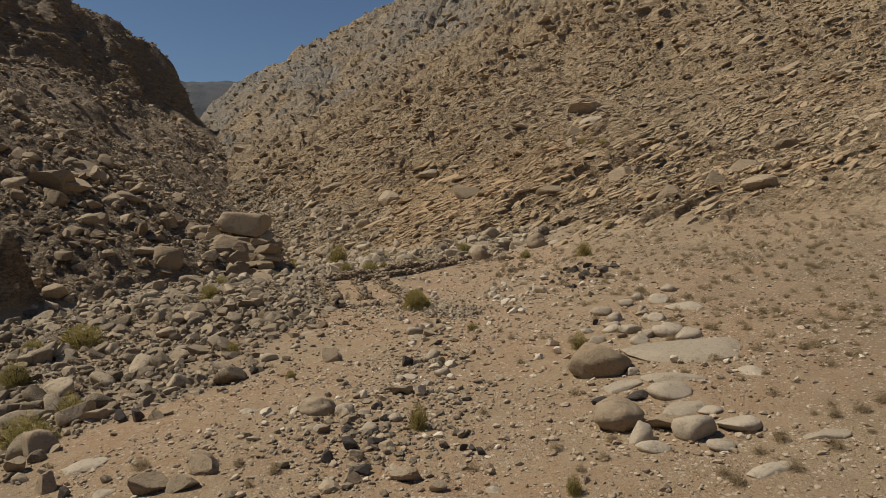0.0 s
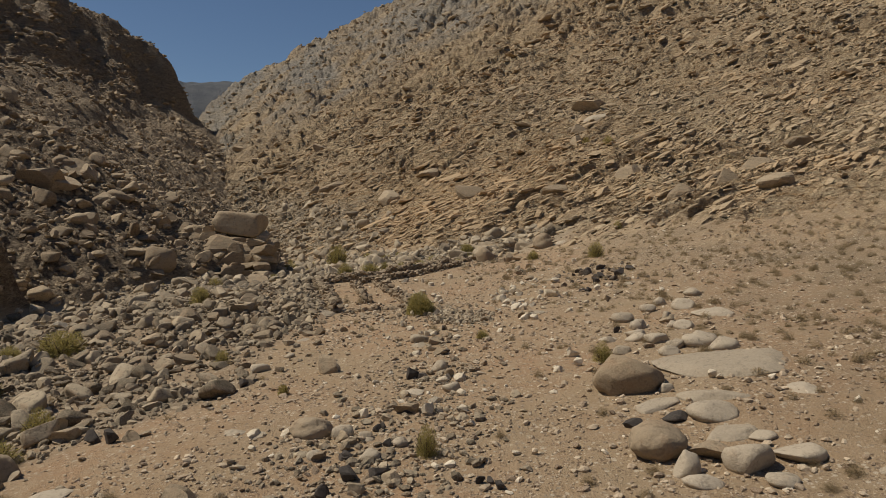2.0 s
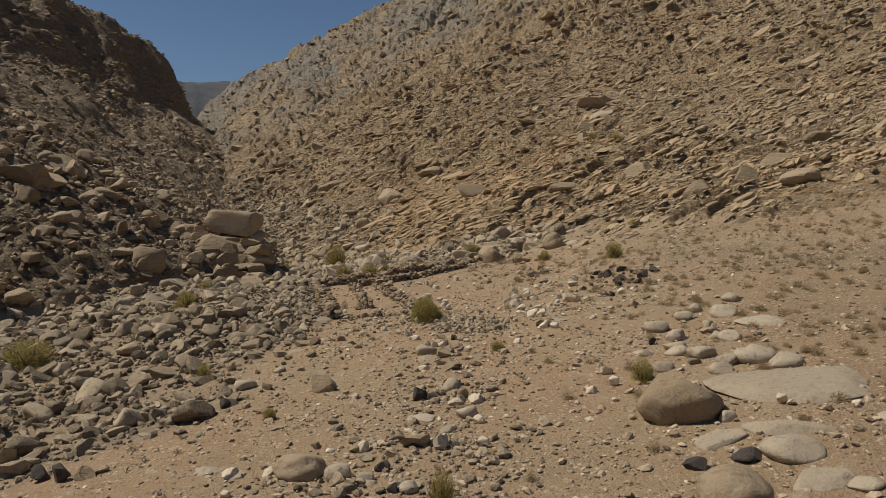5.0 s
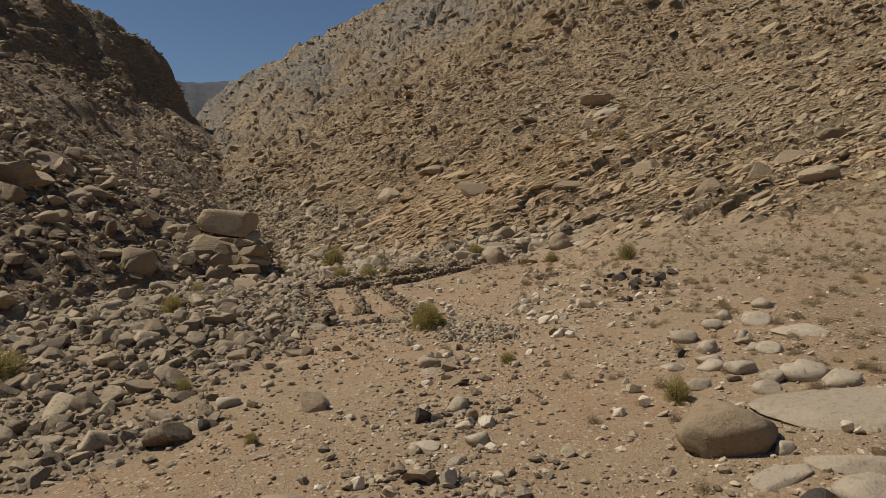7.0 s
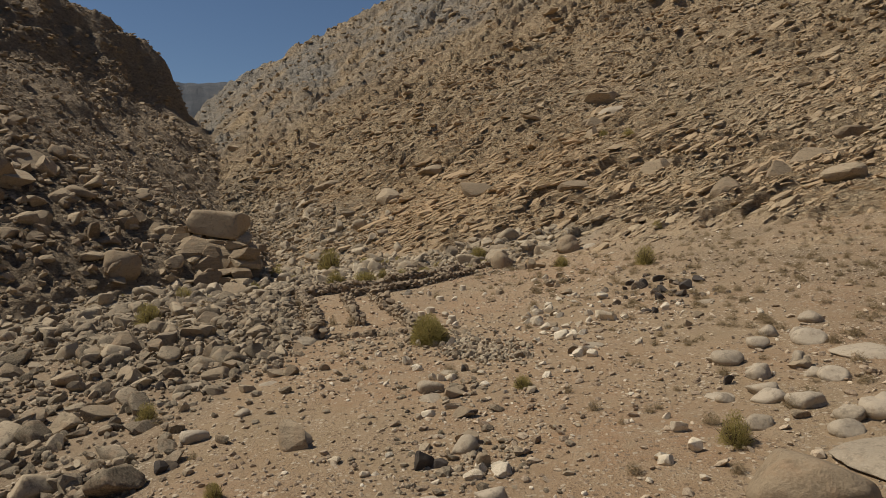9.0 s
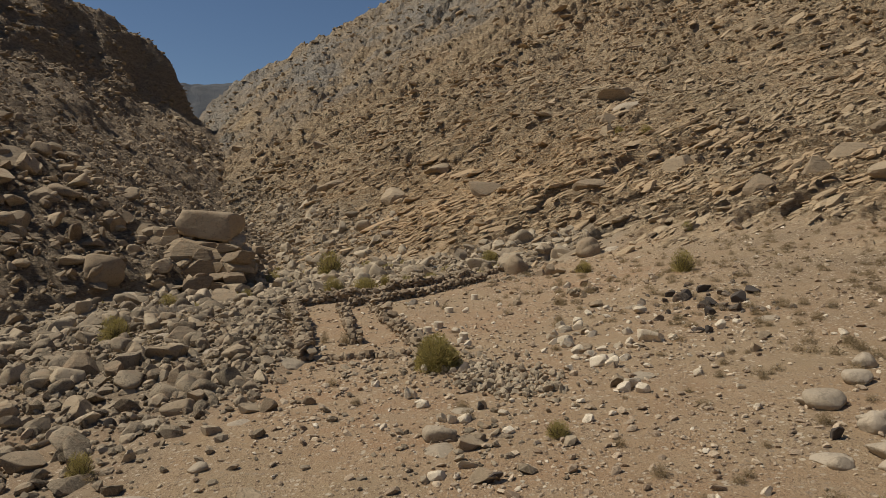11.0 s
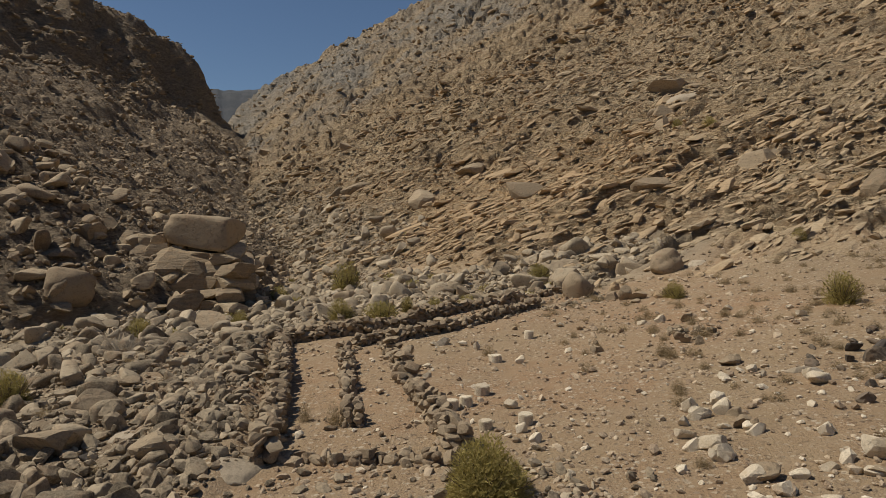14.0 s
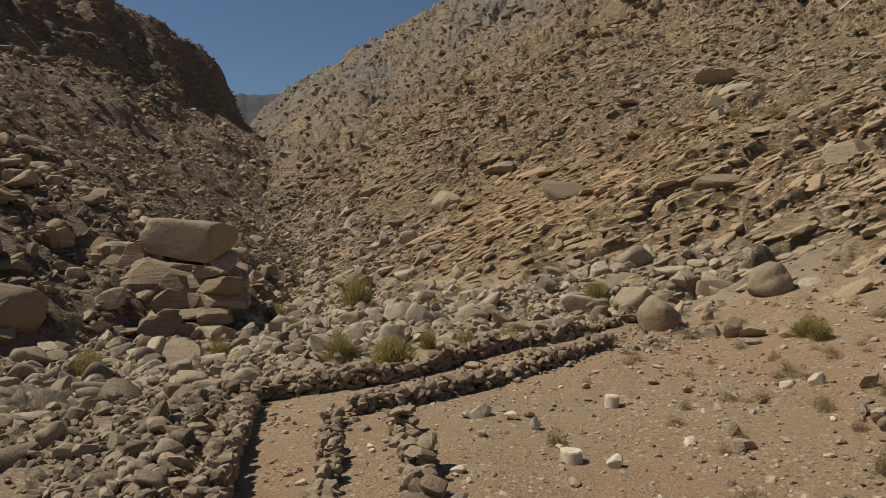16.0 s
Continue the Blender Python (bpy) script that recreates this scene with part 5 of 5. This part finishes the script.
dry_shrub(-2.44, 23.37, 0.39, 0.39, 0.39, -10)
dry_shrub(1.65, 27.15, 0.45, 0.45, 0.39, -24)
dry_shrub(1.01, 22.44, 0.56, 0.56, 0.37, -14)
dry_shrub(-10.48, 24.56, 0.88, 0.88, 0.5, -2)
dry_shrub(-6.89, 23.93, 0.52, 0.52, 0.45, -17)
dry_shrub(-6.15, 22.43, 0.39, 0.39, 0.44, -11)
dry_shrub(5.19, 22.13, 0.57, 0.57, 0.37, 12)
dry_shrub(3.86, 23.28, 0.59, 0.59, 0.48, -6)
dry_shrub(10.02, 28.82, 0.61, 0.61, 0.24, -8)
dead_bush(-21.64, 73.64, 2.6, 2.34, 2.55, -13)
dead_bush(-19.32, 72.8, 1.49, 1.34, 1.58, 2)
dead_bush(-13.64, 106.31, 2.51, 2.26, 1.85, 25)

# small dry shrubs over the gravel
spots = sow(700, 2, 36, 15, 70, lambda x, y, ro, be, ba: (1 - ro) * np.clip(0.16 + 0.035 * x, 0, 0.95), 40)
for x, y, s, a in zip(spots[0][:255], spots[1], spots[3].uniform(0.36, 0.8, 600), spots[3].uniform(0, 50, 600)):
    dry_shrub(float(x), float(y), float(s), float(s), float(s * 0.7), float(a))


def shrub_stuff(name, spot, smallest, largest, mat, label, n, width=0.034):
    x, y, z, g = spot
    s = g.uniform(smallest, largest, len(x))
    shapes = [twigs(n, 500 + k, (0.08, 0.16), width, lumpy=0.2) for k in range(5)]
    rot = turns(g.uniform(0, 6.28, len(x)), np.zeros(len(x)), np.zeros(len(x)))
    joined(name, shapes, g.integers(0, 5, len(x)), np.stack([x, y, z - 0.02], -1), np.stack([s, s, s * 0.55], -1), rot, mat, label, "shrubs")


shrub_stuff("near_dry_shrubs", sow(2600, -8, 44, 24, 84, lambda x, y, ro, be, ba: (1 - ro) * 0.42 * step(1, 9, x + (y - 60) * 0.25), 46), 0.45, 0.9, TWIG, "scattered small dry shrubs on the gravel fan", 280, width=0.019)
shrub_stuff("far_dry_shrubs", sow(5400, -10, 90, 24, 125, lambda x, y, ro, be, ba: np.where(ro > 0.5, 0.2, 0.7) * ((y > 84) | (x > 44)), 41), 0.4, 0.85, TWIG, "scattered small dry shrubs on the slope", 100)
shrub_stuff("slope_shrubs", sow(900, -60, 150, 90, 260, lambda x, y, ro, be, ba: 0.35 * ro * (1 - ba), 42), 0.9, 1.9, TWIG, "scattered grey-brown shrubs on the hillside", 130)
shrub_stuff("bed_shrubs", sow(500, -60, 6, 76, 150, lambda x, y, ro, be, ba: 0.3 * be, 43), 0.7, 1.7, GREEN, "scattered yellow-green shrubs in the dry stream bed", 260)
shrub_stuff("field_shrubs", sow(260, -40, -9, 24, 90, lambda x, y, ro, be, ba: 0.4 * (1 - ba), 44), 0.4, 0.9, TWIG, "dry shrubs between the stones", 160)


LEDGE = stone_material("ledge_stone", (0.20, 0.150, 0.098), (0.42, 0.330, 0.218), rust=(0.36, 0.23, 0.13), island=False, bedded=1.0)


# ---- outcrop under the balanced boulder ----
def outcrop():
    thing = tagged(new("rock_outcrop"), "bedded tan rock outcrop with a shaded face below the balanced boulder", "rock outcrop")
    g = np.random.default_rng(71)
    thing.location = (-27.0, 101.5, 0)
    meshes = [mesh_from("bed", *stone_shape(g, 3, 15, (0.42, 0.8), rough=0.2, box=0.45), LEDGE) for _ in range(12)]
    k = 0
    core = new("core", mesh_from("core", *stone_shape(g, 4, 14, (0.5, 0.85), rough=0.3, box=0.5), LEDGE))
    core.parent = thing
    core.matrix_basis = pose(-2.2, 1.6, 1.2, 0, -4, 8) @ Matrix.Diagonal((6.4, 4.6, 3.7, 1))
    for level in range(6):
        z = -0.5 + 1.0 * level
        for j in range(7):
            x = -9.0 + 2.05 * j + g.uniform(-0.5, 0.5) - (0.3 * level if j == 6 else 0)
            if g.random() < 0.12:
                continue
            y = -4.2 + 1.05 * level - 0.16 * x + g.uniform(-0.7, 0.7)
            ob = new("bed", meshes[k % 12])
            k += 1
            ob.parent = thing
            ob.matrix_basis = pose(x, y, z + 0.1 * max(-x, 0), g.uniform(-12, 16), g.uniform(-16, 8), g.uniform(-40, 40)) @ Matrix.Diagonal((g.uniform(0.8, 1.7), g.uniform(1.2, 2.0), g.uniform(0.5, 0.95), 1))
    return thing


outcrop()
MESHES["boulder"].insert(0, shape_mesh("boulder", stone_shape(np.random.default_rng(9), 4, 9, (0.6, 0.9), rough=0.12, box=0.6, bite=0.85), BOULDER, True))
count["boulder"] = 0
lay("boulder", -28.2, 102.6, 7.2, 4.6, 2.75, -8, label="large tan boulder balanced on a bedded outcrop", lift=6.2, tip=5)


# ---- ruined drystone walls ----
def wall_stone_mesh(seed):
    """A rough block broken from the hillside."""
    return mesh_from("stone", *stone_shape(np.random.default_rng(seed), 2, 10, (0.45, 0.85), box=0.55, bite=0.95), DRESSED)


WALL_STONES = [wall_stone_mesh(80 + k) for k in range(18)]


def drystone_wall(line, thick, high, seed, label, ragged=0.3, size=0.33):
    g = np.random.default_rng(seed)
    thing = tagged(new("drystone_wall"), label, "stone wall", "ruined walls")
    thing.location = (line[0][0], line[0][1], 0)
    course = 0.15
    for (x0, y0), (x1, y1) in zip(line, line[1:]):
        far = math.hypot(x1 - x0, y1 - y0)
        tx, ty = (x1 - x0) / far, (y1 - y0) / far
        s = 0.0
        while s < far:
            long = size * g.uniform(0.5, 1.3)
            px, py = x0 + tx * (s + long / 2), y0 + ty * (s + long / 2)
            tall = high * (1 + ragged * float(vnoise(np.array([px / 1.3]), np.array([py / 1.3]), seed)[0]))
            z = float(height(np.array([px]), np.array([py]))[0])
            for c in range(max(1, round(tall / course))):
                for side in (-1, 1):
                    if g.random() < 0.05 + 0.1 * c * ragged:
                        continue
                    off = side * thick * g.uniform(0.12, 0.42)
                    slip = g.uniform(-0.2, 0.2)
                    ob = new("stone", WALL_STONES[int(g.integers(18))])
                    ob.parent = thing
                    m = pose(px - ty * off + tx * slip - thing.location.x, py + tx * off + ty * slip - thing.location.y, z + course * (c + 0.45), g.normal(0, 20), g.normal(0, 20), math.degrees(math.atan2(ty, tx)) + g.normal(0, 40))
                    ob.matrix_basis = m @ Matrix.Diagonal((long * g.uniform(0.42, 0.75), thick * g.uniform(0.18, 0.36), course * g.uniform(0.5, 1.15), 1))
            s += long * 0.95


drystone_wall(((-12.6, 73.4), (-10.9, 66.9), (-10.1, 63.9)), 0.7, 0.72, 501, "upper half of a long ruined drystone wall beside rubble", 0.3, 0.36)
drystone_wall(((-10.1, 63.9), (-9.2, 60.5), (-7.9, 54.4)), 0.7, 0.66, 508, "lower half of a long ruined drystone wall beside rubble", 0.35, 0.36)
drystone_wall(((-12.3, 73.3), (-7.4, 74.6), (-3.2, 78.0)), 0.7, 0.7, 502, "ruined drystone back wall below the stream bed", 0.3, 0.36)
drystone_wall(((-3.2, 78.0), (0.6, 81.0), (4.4, 84.2)), 0.75, 0.55, 503, "low ruined drystone wall ending at a boulder", 0.5)
drystone_wall(((-8.0, 69.9), (-5.2, 71.2), (-1.2, 74.4), (1.6, 77.4)), 0.65, 0.45, 504, "low tumbled inner drystone wall", 0.5)
drystone_wall(((-8.5, 69.4), (-7.6, 65.5), (-6.8, 61.5), (-5.8, 56.8)), 0.55, 0.35, 505, "low tumbled partition of dark fieldstone", 0.9)
drystone_wall(((-6.4, 69.3), (-5.4, 65.8), (-4.6, 61.6), (-3.3, 57.2), (-2.4, 54.3)), 0.65, 0.45, 506, "tumbled drystone partition of dark fieldstone", 0.8, 0.36)
drystone_wall(((-7.4, 54.5), (-5.0, 53.9), (-2.8, 53.5)), 0.6, 0.17, 507, "low remains of a drystone front wall", 0.9)
